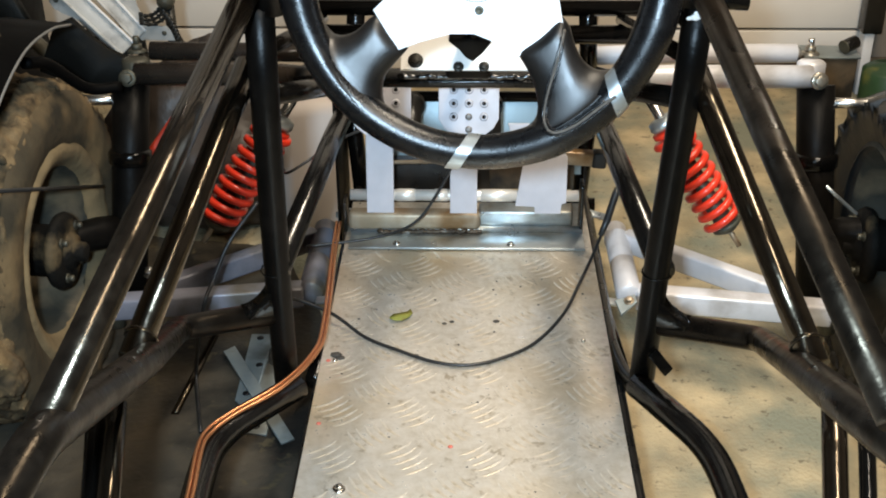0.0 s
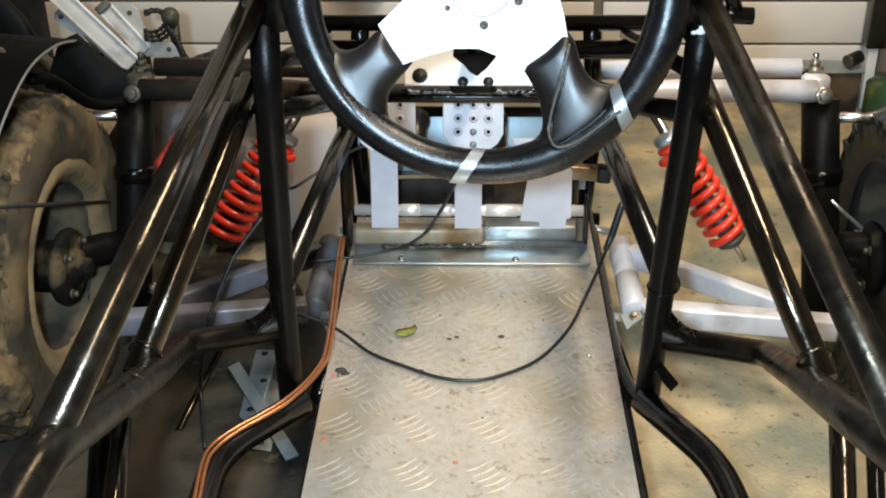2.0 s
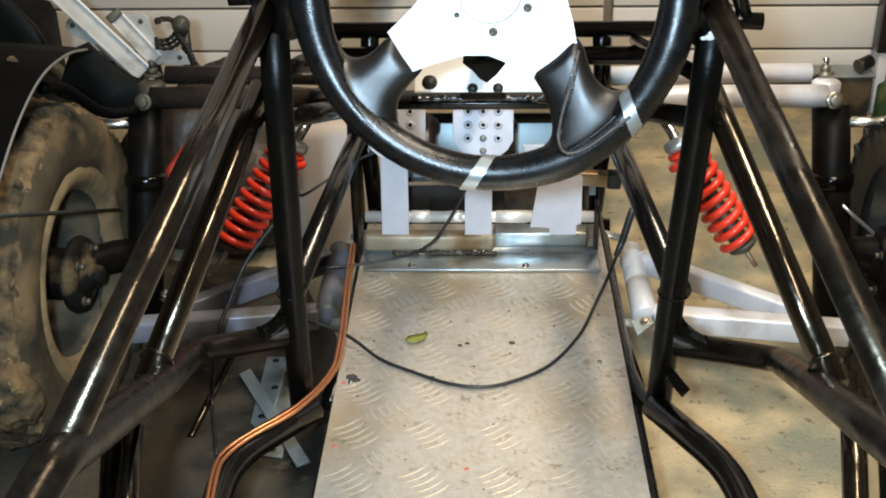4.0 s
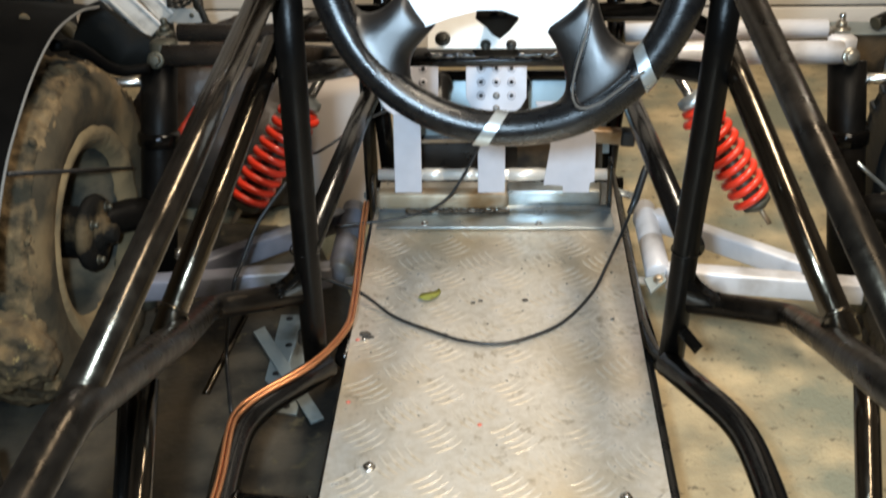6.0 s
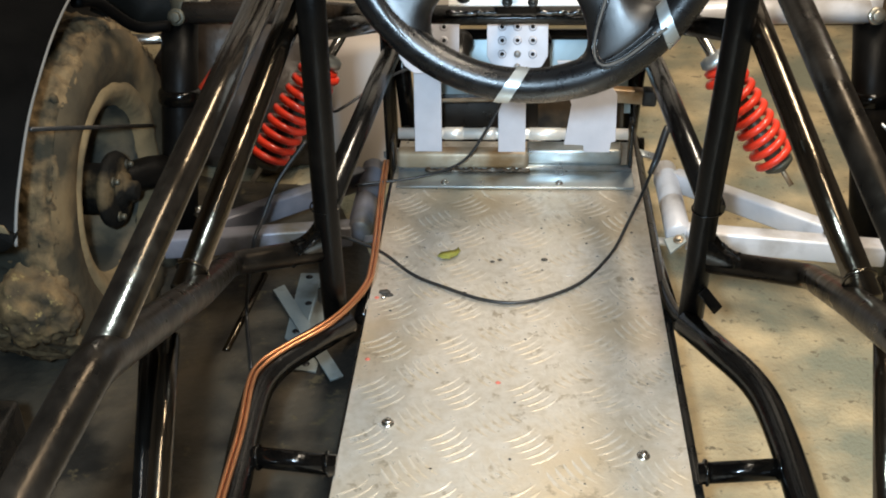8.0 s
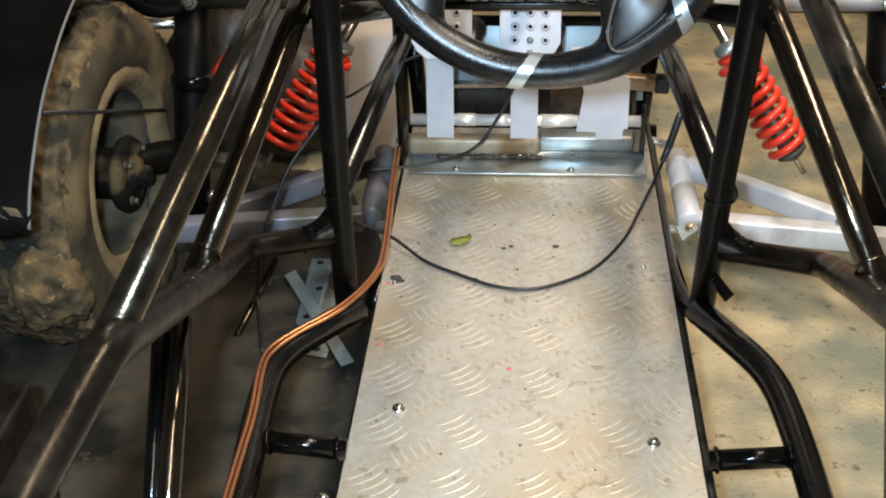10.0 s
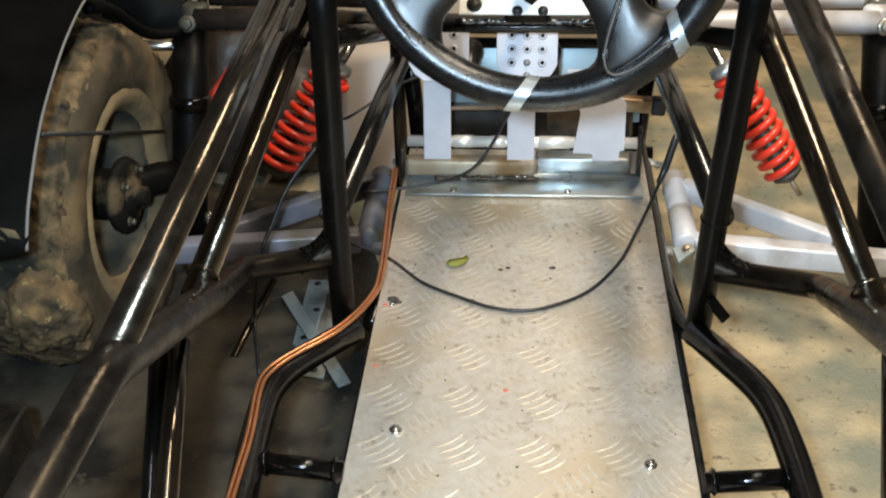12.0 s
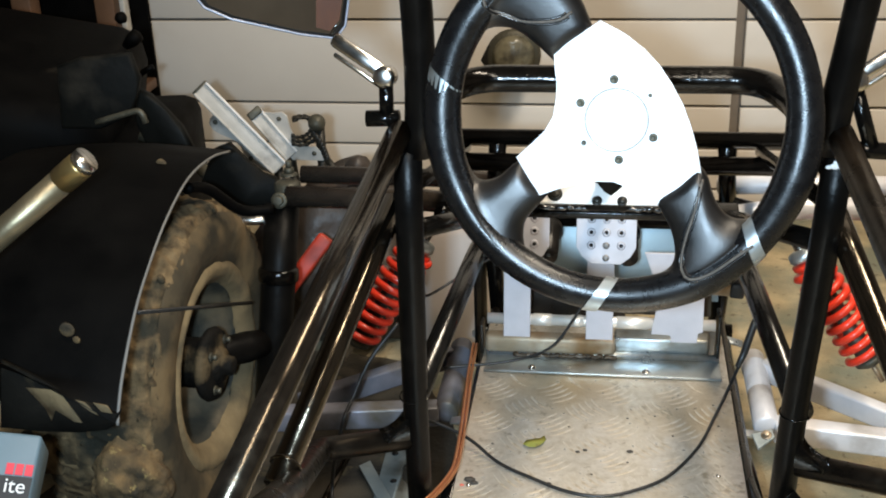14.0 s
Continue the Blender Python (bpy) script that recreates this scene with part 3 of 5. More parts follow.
for x, y in ((-0.1194, 0.998), (0.1616, 0.9525), (-0.1832, 0.8528), (-0.15, 1.25), (0.176, 1.30)):
    big = y < 1.1
    world_part("bolt", bolt(bmesh.new(), (x, y, PAN + 0.001), (0.1, 0, 1), 0.0048 if big else 0.0022, 0.005 if big else 0.002), CHROME, floor_plate, "steel floor bolt")

# pedal box
pedal_y = 1.585
bm = bmesh.new()
sweep(bm, [(-0.158, pedal_y, 0.325), (0.188, pedal_y, 0.325)], 0.0086, 20)
world_part("pedal_shaft", bm, SHAFT, buggy, "bright steel pedal shaft")
for x, half in ((-0.0735, 0.014), (-0.020, 0.010), (0.064, 0.024)):
    world_part("sleeve", lathe(bmesh.new(), [(-half, 0.0087), (-half + 0.0006, 0.0096), (half - 0.0006, 0.0096), (half, 0.0087)], (x, pedal_y, 0.325), (1, 0, 0), 20), SHAFT, buggy)
bm = bmesh.new()
box(bm, (0.019, 1.577, PAN + 0.003), (0.36, 0.062, 0.004), bevel=0.001)
flange = world_part("pedal_flange", bm, GALV, buggy, "galvanised steel flange bolted to the floor")
for x in (-0.088, 0.086):
    world_part("bolt", bolt(bmesh.new(), (x, 1.558, PAN + 0.005), (0, 0, 1), 0.004, 0.004), CHROME, flange)
world_part("ridge", sweep(bmesh.new(), [(-0.162, 1.603, 0.257), (0.198, 1.603, 0.257)], 0.0065, 12), GALV, flange)
bm = bmesh.new()
box(bm, (-0.0625, 1.612, 0.270), (0.205, 0.030, 0.030), (-6, 0, 0), 0.007)
world_part("pedal_mount", bm, RUSTY, buggy, "heat-stained steel tube with a rough weld")
bm = bmesh.new()
box(bm, (0.11, 1.618, 0.272), (0.145, 0.028, 0.036), (8, 0, 0), 0.004)
world_part("pedal_mount", bm, GALV, buggy, "galvanised steel channel")
world_part("weld_bead", bead([(-0.12, 1.594, 0.256), (0.042, 1.594, 0.258)], 0.0036), BURNT, buggy, "rough burnt brown weld bead")
for x in (-0.170, 0.196):
    bm = bmesh.new()
    box(bm, (x, 1.615, 0.29 if x > 0 else 0.278), (0.005, 0.034, 0.085 if x > 0 else 0.05), bevel=0.001)
    world_part("shaft_bracket", bm, BLACK_DULL, buggy)
world_part("pedal_stop", box(bmesh.new(), (0.180, 1.64, 0.365), (0.065, 0.018, 0.022), (0, 4, 0), 0.002), RUSTY, buggy, "brown stained steel bar")
world_part("pedal_stop", box(bmesh.new(), (0.222, 1.64, 0.362), (0.022, 0.024, 0.026), (0, 4, 0), 0.004), RUBBER, buggy, "black rubber pedal stop")
frame_tube("push_rod", [(-0.11, 1.60, 0.372), (0.15, 1.615, 0.372)], 0.003, RUSTY, both=False)


def pedal(x, bottom_w, pad_x, label):
    arm = bmesh.new()
    fr = plane_frame((x, pedal_y - 0.012, 0.315), (1, 0, 0), (0, -1, 0.18))
    slab(arm, [(-bottom_w / 2, -0.014), (bottom_w / 2, -0.014), (bottom_w / 2, 0.13), (-bottom_w / 2, 0.13)], fr, 0.005, 0.001)
    p = world_part("pedal", arm, PEDAL, buggy, label, smooth=False)
    pad = bmesh.new()
    fr = plane_frame((pad_x, 1.578, 0.470), (1, 0, 0), (0, -1, 0.30))
    w, h = 0.0440, 0.039
    out = [(-w + 0.004, h), (-w, h - 0.004), (-w, -0.016), (-w + 0.008, -0.030), (-w + 0.022, -h - 0.002), (w - 0.022, -h - 0.002), (w - 0.008, -0.030), (w, -0.016), (w, h - 0.004), (w - 0.004, h)]
    slab(pad, out, fr, 0.004, 0.001)
    q = world_part("pad", pad, PEDAL, p, smooth=False)
    for i in range(3):
        for j in range(3):
            if i == 1 and j == 2:
                continue
            bm = bmesh.new()
            place = fr @ Vector((-0.022 + 0.022 * i, 0.026 - 0.0195 * j, 0.0002))
            lathe(bm, [(0.0008, 0.0030), (0.0014, 0.0042), (0.0003, 0.0062)], place, fr.to_3x3() @ Vector((0, 0, 1)), 14)
            world_part("dimple", bm, PEDAL, p)
            bm = bmesh.new()
            lathe(bm, [(0.0004, 0.0), (0.0010, 0.0030)], place, fr.to_3x3() @ Vector((0, 0, 1)), 12)
            world_part("hole", bm, BLACK_DULL, p)
    for dy in (-0.013, -0.0315):
        world_part("rivet", lathe(bmesh.new(), [(0, 0.0052), (0.0014, 0.0046), (0.002, 0.002)], fr @ Vector((0, dy, 0)), fr.to_3x3() @ Vector((0, 0, 1)), 14), RIVET, p)
    return p


pedal(-0.112, 0.041, -0.107, "grey painted clutch pedal with drilled pad")
pedal(0.014, 0.041, 0.021, "grey painted brake pedal with drilled pad")
bm = bmesh.new()
fr = plane_frame((0.131, pedal_y - 0.012, 0.315), (1, 0, 0), (0, -1, 0.18))
slab(bm, [(-0.039, -0.002), (-0.009, -0.002), (-0.009, -0.014), (0.030, -0.014), (0.030, 0.003), (0.038, 0.003), (0.038, 0.075), (0.0, 0.125), (-0.052, 0.125), (-0.028, 0.06)], fr, 0.005, 0.001)
world_part("pedal", bm, PEDAL, buggy, "grey painted accelerator pedal of folded plate", smooth=False)
# behind the pedals
# Black sheet added where only a dark gap shows left of the pedals
world_part("dark_gap_sheet", box(bmesh.new(), (-0.186, 1.735, 0.335), (0.005, 0.150, 0.270), bevel=0.0015), MATT, buggy, "black sheet added to fill the dark gap beside the footwell")
bm = bmesh.new()
box(bm, (0.03, 1.80, 0.33), (0.36, 0.003, 0.13), (-14, 0, 0), 0.0008)
world_part("bulkhead_sheet", bm, BLUE, buggy, "pale blue metal sheet behind the pedals")
# Two added sheets put the darkness behind the pedals into dark colours
world_part("bulkhead_sheet", box(bmesh.new(), (-0.045, 1.72, 0.296), (0.20, 0.003, 0.062), (-10, 0, 0), 0.0008), BLACK_DULL, buggy, "dark sheet added for the dark space below the bulkhead")
world_part("bulkhead_sheet", box(bmesh.new(), (0.125, 1.745, 0.285), (0.14, 0.003, 0.05), (-10, 0, 0), 0.0008), DARKBROWN, buggy, "brown sheet standing in for the dark concrete behind the pedals")
for x in (-0.07, 0.055):
    bm = bmesh.new()
    lathe(bm, [(0, 0.016), (0.07, 0.016), (0.075, 0.02), (0.09, 0.02)], (x, 1.66, 0.40), (0, 1, 0.1), 20)
    world_part("master_cylinder", bm, BLACK_DULL, buggy)

# steering wheel
STEER = plane_frame((0.028, 1.02, 0.8295), (1, -0.14, 0), (-0.137, -0.972, 0.191))
UP = STEER.to_3x3() @ Vector((0, 0, 1))


def on_wheel(x, y, z=0.0):
    return STEER @ Vector((x * 0.000528, y * 0.000528, z))


steering = thing("steering_wheel", "", "", (0.004, -0.18, 0.8295))
steering.parent = buggy
steering["label"] = "black leather three-spoke steering wheel with a bare aluminium centre"
RIM_R = 0.1655
bm = bmesh.new()
path, radii = [], []
for i in range(96):
    a = 2 * math.pi * i / 96
    path.append(STEER @ Vector((RIM_R * math.cos(a), RIM_R * math.sin(a), 0.004)))
    deg = math.degrees(a)
    fat = sum(math.exp(-(((deg - d + 180) % 360 - 180) / 16) ** 2) for d in (150, 185, 345, 300))
    radii.append(0.0160 + 0.0022 * min(fat, 1.0))
sweep(bm, path, radii, 20, closed=True)
world_part("rim", bm, LEATHER, steering)
for deg in (171, 268, 322):
    bm = bmesh.new()
    a0 = radians(deg)
    pts = [STEER @ Vector((RIM_R * math.cos(a0 + s), RIM_R * math.sin(a0 + s), 0.004)) for s in (-0.040, -0.02, 0, 0.02, 0.040)]
    sweep(bm, pts, 0.0174, 24, cap=False)
    for v in bm.verts:
        rel = STEER.inverted() @ v.co
        v.co += STEER.to_3x3() @ (Vector((-math.sin(a0), math.cos(a0), 0)) * (math.hypot(rel.x, rel.y) - RIM_R) * (-0.55))
    world_part("band", bm, GALV, steering, "bright metal band round the rim")
plate = [(-117, 113), (-38, 169), (5, 148), (41, 123), (68, 96), (91, 65), (112, 30), (129, -10), (141, -47), (150, -85), (75, -147), (41, -122), (0, -108), (-42, -110), (-92, -127), (-134, -145),
         (-177, -77), (-125, -27), (-111, 0), (-107, 32), (-109, 60), (-113, 82)]
bm = bmesh.new()
slab(bm, [(x * 0.000528, y * 0.000528) for x, y in plate], STEER, 0.004, 0.0008)
hub_plate = world_part("hub_plate", bm, PLATE, steering, "bare brushed aluminium centre plate", smooth=False)
for deg, big in ((97, 1), (158, 1), (22, 1), (-23 + 360, 1), (276, 1), (218, 0)):
    a = radians(deg if big or deg != 218 else 218)
    place = on_wheel(70 * math.cos(a), 70 * math.sin(a), 0.0)
    if deg in (22, 39):
        continue
    world_part("bolt", lathe(bmesh.new(), [(0, 0.0042 if big else 0.002), (0.0018, 0.0038 if big else 0.002), (0.0024, 0.0025), (0.0012, 0.0018), (0.0012, 0.0)], place, UP, 16), OLIVE, hub_plate)
world_part("bolt", lathe(bmesh.new(), [(0, 0.002), (0.001, 0.002), (0.001, 0.0)], on_wheel(55, 45), UP, 12), OLIVE, hub_plate)
bm = bmesh.new()
lathe(bm, [(0.0, 0.0300), (0.0020, 0.0297), (0.0024, 0.0288), (0.0006, 0.0276), (0.0006, 0.0)], on_wheel(0, 0), UP, 48)
world_part("hub_cap", bm, PLATE, hub_plate, smooth=False)
world_part("hub_groove", sweep(bmesh.new(), [STEER @ Vector((0.0290 * math.cos(q), 0.0290 * math.sin(q), 0.0018)) for q in (2 * math.pi * n / 48 for n in range(48))], 0.0006, 6, closed=True), RIVET, hub_plate, "faint ring round the hub cap")


def even(points, n):
    """n places at even steps along a smooth line through the points."""
    path = spline([(x, y, 0) for x, y in points], 6)
    runs = [0.0]
    for a, b in zip(path, path[1:]):
        runs.append(runs[-1] + (b - a).length)
    out, k = [], 0
    for i in range(n):
        want = runs[-1] * i / (n - 1)
        while k < len(path) - 2 and runs[k + 1] < want:
            k += 1
        out.append(path[k].lerp(path[k + 1], (want - runs[k]) / max(runs[k + 1] - runs[k], 1e-9)))
    return out


def spoke(first, second, seam):
    """A padded leather spoke that flares from the plate's edge into the rim; both edges in millimetres of the wheel's plane."""
    rows, cols = 18, 15
    first, second = even(first, rows), even(second, rows)
    bm = bmesh.new()
    top, under = [], []
    for i in range(-1, rows):
        a, b = first[max(i, 0)], second[max(i, 0)]
        s = max(i, 0) / (rows - 1)
        ra, rb = a.length, b.length
        ta, tb = (math.atan2(p.y, p.x) % (2 * math.pi) for p in (a, b))
        high = 0.0055 + 0.0150 * s ** 0.8
        line, low = [], []
        for k in range(cols):
            w = 0.5 - 0.5 * math.cos(math.pi * k / (cols - 1))
            r, th = (ra + (rb - ra) * w) * (0.93 if i < 0 else 1.0), ta + (tb - ta) * w
            z = -0.006 + (high + 0.006) * max(0.0, 1 - abs(2 * w - 1) ** 3.2) ** 0.55
            if i < 0:
                z = min(z, -0.0045)
            line.append(bm.verts.new(STEER @ Vector((r * math.cos(th) * 0.001, r * math.sin(th) * 0.001, z))))
            low.append(bm.verts.new(STEER @ Vector((r * math.cos(th) * 0.001, r * math.sin(th) * 0.001, min(z, -0.006) - 0.006))))
        top.append(line)
        under.append(low)
    for i in range(rows):
        for k in range(cols - 1):
            bm.faces.new((top[i][k], top[i][k + 1], top[i + 1][k + 1], top[i + 1][k]))
            bm.faces.new((under[i][k], under[i + 1][k], under[i + 1][k + 1], under[i][k + 1]))
        bm.faces.new((top[i][0], top[i + 1][0], under[i + 1][0], under[i][0]))
        bm.faces.new((top[i][-1], under[i][-1], under[i + 1][-1], top[i + 1][-1]))
    for k in range(cols - 1):
        bm.faces.new((top[0][k], under[0][k], under[0][k + 1], top[0][k + 1]))
        bm.faces.new((top[-1][k], top[-1][k + 1], under[-1][k + 1], under[-1][k]))
    tree = bvhtree.BVHTree.FromBMesh(bm)
    ob = world_part("spoke", bm, PAD, steering, "padded leather spoke with a stitched seam" if seam else "padded leather spoke")
    if seam:
        line = []
        for p in even(seam, 40):
            place = tree.ray_cast(STEER @ Vector((p.x * 0.001, p.y * 0.001, 0.05)), -UP)[0]
            local = STEER.inverted() @ place if place else Vector((p.x * 0.001, p.y * 0.001, 0.0))
            if place or abs(p.length * 0.001 - RIM_R) < 0.018:
                off = math.hypot(local.x, local.y) - RIM_R
                local.z = max(local.z, 0.004 + math.sqrt(max(0.0, 0.0188 ** 2 - off * off))) if abs(off) < 0.0188 else local.z
                line.append(STEER @ local + UP * 0.0004)
        world_part("seam", sweep(bmesh.new(), line, 0.0015, 8), STITCH, ob, "raised stitched seam")
        for off in (0.0026, -0.0026):
            fold = [q + (q - STEER @ Vector((0.092, -0.100, 0.02))).normalized() * off for q in line[2:-2]]
            world_part("seam_fold", sweep(bmesh.new(), fold, 0.0013, 8), LEATHER, ob, "dark leather fold beside the seam")


spoke([(-93, -46), (-98, -49), (-109, -60), (-122, -66), (-133, -65), (-141, -55), (-148, -38), (-156, -20)],
      [(-67, -81), (-74, -89), (-83, -101), (-86, -113), (-84, -128), (-76, -141), (-59, -153), (-40, -160)], None)
spoke([(79, -41), (85, -49), (89, -61), (96, -75), (106, -84), (117, -86), (129, -82), (140, -70)],
      [(40, -75), (52, -94), (58, -110), (60, -126), (55, -138), (40, -148), (20, -156), (5, -159)],
      [(81, -50), (77, -76), (70, -105), (68, -128), (76, -139), (95, -132), (119, -112), (130, -103)])
spoke([(-66, 54), (-79, 65), (-97, 77), (-111, 80), (-126, 78), (-137, 68), (-144, 54), (-152, 38)],
      [(-29, 84), (-37, 102), (-43, 112), (-44, 124), (-40, 136), (-30, 146), (-15, 153), (0, 157)],
      [(-124, 106), (-121, 97), (-108, 92), (-86, 86), (-58, 88), (-45, 96)])
# steering column
bm = bmesh.new()
c0 = STEER @ Vector((0, 0, -0.006))
lathe(bm, [(0, 0.030), (0.05, 0.026), (0.052, 0.017), (0.10, 0.017)], c0, -UP, 24)
world_part("steering_boss", bm, BLACK, steering)
sweep(bm := bmesh.new(), [STEER @ Vector((0, 0, -0.05)), (0.026, 1.50, 0.60), (0.026, 1.78, 0.45)], 0.0115, 16)
world_part("steering_shaft", bm, BLACK, buggy)
bm = bmesh.new()
fr = plane_frame((0.020, 1.40, 0.618), (1, 0, 0), (0, -0.75, 0.66))
slab(bm, [(-0.085, -0.024), (0.085, -0.024), (0.085, 0.03), (0.028, 0.04), (0.030, 0.012), (0.018, -0.002), (0.006, -0.014), (-0.004, -0.008), (-0.012, 0.004), (-0.026, 0.014), (-0.022, 0.04), (-0.085, 0.035)], fr, 0.004, 0.001)
# Black block added behind the notch so its opening looks dark
world_part("notch_backing", box(bmesh.new(), (0.020, 1.450, 0.600), (0.060, 0.030, 0.070), (20, 0, 0), 0.006), MATT, buggy)
column_plate = world_part("column_plate", bm, COLUMN, buggy, "bare metal column support plate", smooth=False)
for x in (-0.066, -0.012, 0.02):
    world_part("bolt", bolt(bmesh.new(), fr @ Vector((x, -0.02 if x > -0.05 else -0.012, 0)), (0, -0.75, 0.66), 0.0045 if x > -0.05 else 0.0065, 0.005), CHAIN, column_plate)

# suspension
for side in (1, -1):
    def c(x, y, z):
        return (CX + side * (x - CX), y, z)
    upper = thing("upper_arm", "", "")
    upper.parent = buggy
    upper.location = Vector(c(0.40, 1.73, 0.48)) - buggy.location
    upper["label"] = "silver-painted upper suspension arm" if side > 0 else "upper suspension arm in dark brown, shade put into its colour"
    # the left arm's shade is painted in with a darker colour
    paint = SILVER if side > 0 else SHADED_BROWN
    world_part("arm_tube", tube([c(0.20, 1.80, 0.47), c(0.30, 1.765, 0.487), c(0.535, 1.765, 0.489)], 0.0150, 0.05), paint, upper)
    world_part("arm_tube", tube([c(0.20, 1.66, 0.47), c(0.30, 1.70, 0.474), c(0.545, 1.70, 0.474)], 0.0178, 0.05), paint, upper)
    bm = bmesh.new()
    lathe(bm, [(-0.028, 0.012), (-0.026, 0.021), (0.014, 0.022), (0.018, 0.017), (0.020, 0.0)], c(0.551, 1.728, 0.472), (0, 0.1, 1), 20)
    world_part("ball_joint", bm, SILVER if side > 0 else OLIVE, upper)
    world_part("nut", bolt(bmesh.new(), c(0.551, 1.745, 0.497), (0, 0.1, 1), 0.0085, 0.010), TARNISH if side > 0 else OLIVE, upper, "dull steel lock nut")
    world_part("washer", lathe(bmesh.new(), [(-0.003, 0.0), (-0.003, 0.0145), (-0.0005, 0.0145), (0.0, 0.0)], c(0.551, 1.745, 0.497), (0, 0.1, 1), 20), TARNISH if side > 0 else OLIVE, upper)
    world_part("stud", lathe(bmesh.new(), [(0.008, 0.0), (0.008, 0.0052), (0.021, 0.0052), (0.0225, 0.004), (0.0225, 0.0)], c(0.551, 1.745, 0.497), (0, 0.1, 1), 14), CHROME if side > 0 else OLIVE, upper)
    world_part("nut", bolt(bmesh.new(), c(0.553, 1.682, 0.474), (0, -1, 0.3), 0.009, 0.010), TARNISH if side > 0 else OLIVE, upper, "dull steel bolt head")
    # upright
    bm = bmesh.new()
    sweep(bm, rounded([c(0.558, 1.712, 0.455), c(0.566, 1.66, 0.30), c(0.58, 1.62, 0.13)], 0.05), 0.029, 20)
    up = world_part("upright", bm, MATT, buggy, "black steel steering upright")
    world_part("collar", lathe(bmesh.new(), [(-0.012, 0.031), (-0.008, 0.034), (0.008, 0.034), (0.012, 0.031)], c(0.564, 1.675, 0.345), (0.03 * side, -0.2, -1), 20), BLACK, up)
    # lower arm
    lower = thing("lower_arm", "", "")
    lower.parent = buggy
    lower.location = Vector(c(0.4, 1.62, 0.15)) - buggy.location
    lower["label"] = "silver-painted lower suspension arm" if side > 0 else "lower suspension arm beside the muddy wheel, shade and grime in its silver"
    # left side takes the darkened silver instead of falling into shade
    coat = SILVER if side > 0 else SILVER_DIM
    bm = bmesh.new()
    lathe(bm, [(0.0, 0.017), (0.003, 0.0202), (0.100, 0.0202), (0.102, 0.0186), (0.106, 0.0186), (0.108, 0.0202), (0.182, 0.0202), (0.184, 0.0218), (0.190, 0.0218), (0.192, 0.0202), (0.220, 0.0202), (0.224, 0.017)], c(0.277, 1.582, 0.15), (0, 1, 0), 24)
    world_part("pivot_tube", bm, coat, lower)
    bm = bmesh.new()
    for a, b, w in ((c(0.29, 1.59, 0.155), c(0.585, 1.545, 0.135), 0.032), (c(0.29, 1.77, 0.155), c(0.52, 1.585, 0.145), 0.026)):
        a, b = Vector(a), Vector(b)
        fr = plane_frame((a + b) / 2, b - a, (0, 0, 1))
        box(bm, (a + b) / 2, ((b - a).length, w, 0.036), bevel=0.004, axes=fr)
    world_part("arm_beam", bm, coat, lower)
    bm = bmesh.new()
    lathe(bm, [(-0.02, 0.014), (0.022, 0.014)], c(0.585, 1.555, 0.125), (0, 0, 1), 18)
    world_part("ball_joint", bm, OLIVE, lower)
    world_part("bolt", bolt(bmesh.new(), c(0.503, 1.565, 0.168) if side > 0 else (-0.4855, 1.588, 0.180), (0, -0.2, 1), 0.006, 0.008 if side > 0 else 0.012), CHROME, lower)
    # shock absorber
    top, bottom = Vector(c(0.283, 1.665, 0.468)), Vector(c(0.462, 1.60, 0.205))
    axis = (bottom - top).normalized()
    length = (bottom - top).length
    shock = thing("shock_absorber", "", "")
    shock.parent = buggy
    shock.location = top - buggy.location
    shock["label"] = "shock absorber with a bright red coil spring"
    world_part("top_eye", lathe(bmesh.new(), [(-0.014, 0.013), (0.014, 0.013)], top, (0, 1, 0), 20), BLACK, shock)
    world_part("rod", lathe(bmesh.new(), [(0.008, 0.007), (0.055, 0.0085), (0.06, 0.012)], top, axis, 18), CHROME, shock)
    world_part("spring_cup", lathe(bmesh.new(), [(0.052, 0.008), (0.056, 0.022), (0.066, 0.024), (0.070, 0.021), (0.072, 0.008)], top, axis, 26), GALV, shock, "grey metal spring cup")
    world_part("cup_ring", lathe(bmesh.new(), [(0.072, 0.012), (0.074, 0.0255), (0.081, 0.0255), (0.083, 0.012)], top, axis, 26), RED, shock)
    world_part("body", lathe(bmesh.new(), [(0.083, 0.011), (0.20, 0.012), (0.205, 0.015), (length - 0.07, 0.015), (length - 0.066, 0.010), (length - 0.060, 0.006)], top, axis, 22), OLIVE, shock)
    world_part("lower_rod", lathe(bmesh.new(), [(length - 0.062, 0.0042), (length - 0.030, 0.0042)], top, axis, 14), RUSTY, shock, "dull grey lower rod")
    side_v = axis.cross(Vector((0, 1, 0.2))).normalized()
    other = axis.cross(side_v)
    turns, coil = 8.5, []
    h0, h1 = 0.084, length - 0.080
    for i in range(int(turns * 22) + 1):
        a = 2 * math.pi * i / 22
        coil.append(top + axis * (h0 + (h1 - h0) * i / (turns * 22)) + (side_v * math.cos(a) + other * math.sin(a)) * 0.0275)
    world_part("spring", sweep(bmesh.new(), coil, 0.0063, 10), RED, shock, "bright red coil spring")
    world_part("bottom_cup", lathe(bmesh.new(), [(h1 + 0.004, 0.012), (h1 + 0.006, 0.024), (h1 + 0.013, 0.023), (h1 + 0.02, 0.012)], top, axis, 24), OLIVE, shock)
    frame_tube("shock_mount", [c(0.215, 1.70, 0.475), c(0.29, 1.665, 0.468)], 0.014, BLACK, both=False)
    # steering rod
    frame_tube("tie_rod", [c(0.565, 1.70, 0.432), c(0.638, 1.70, 0.430), c(0.72, 1.70, 0.455)], 0.0085, CHROME, both=False, label="bright steel steering rod", bend=0.015)
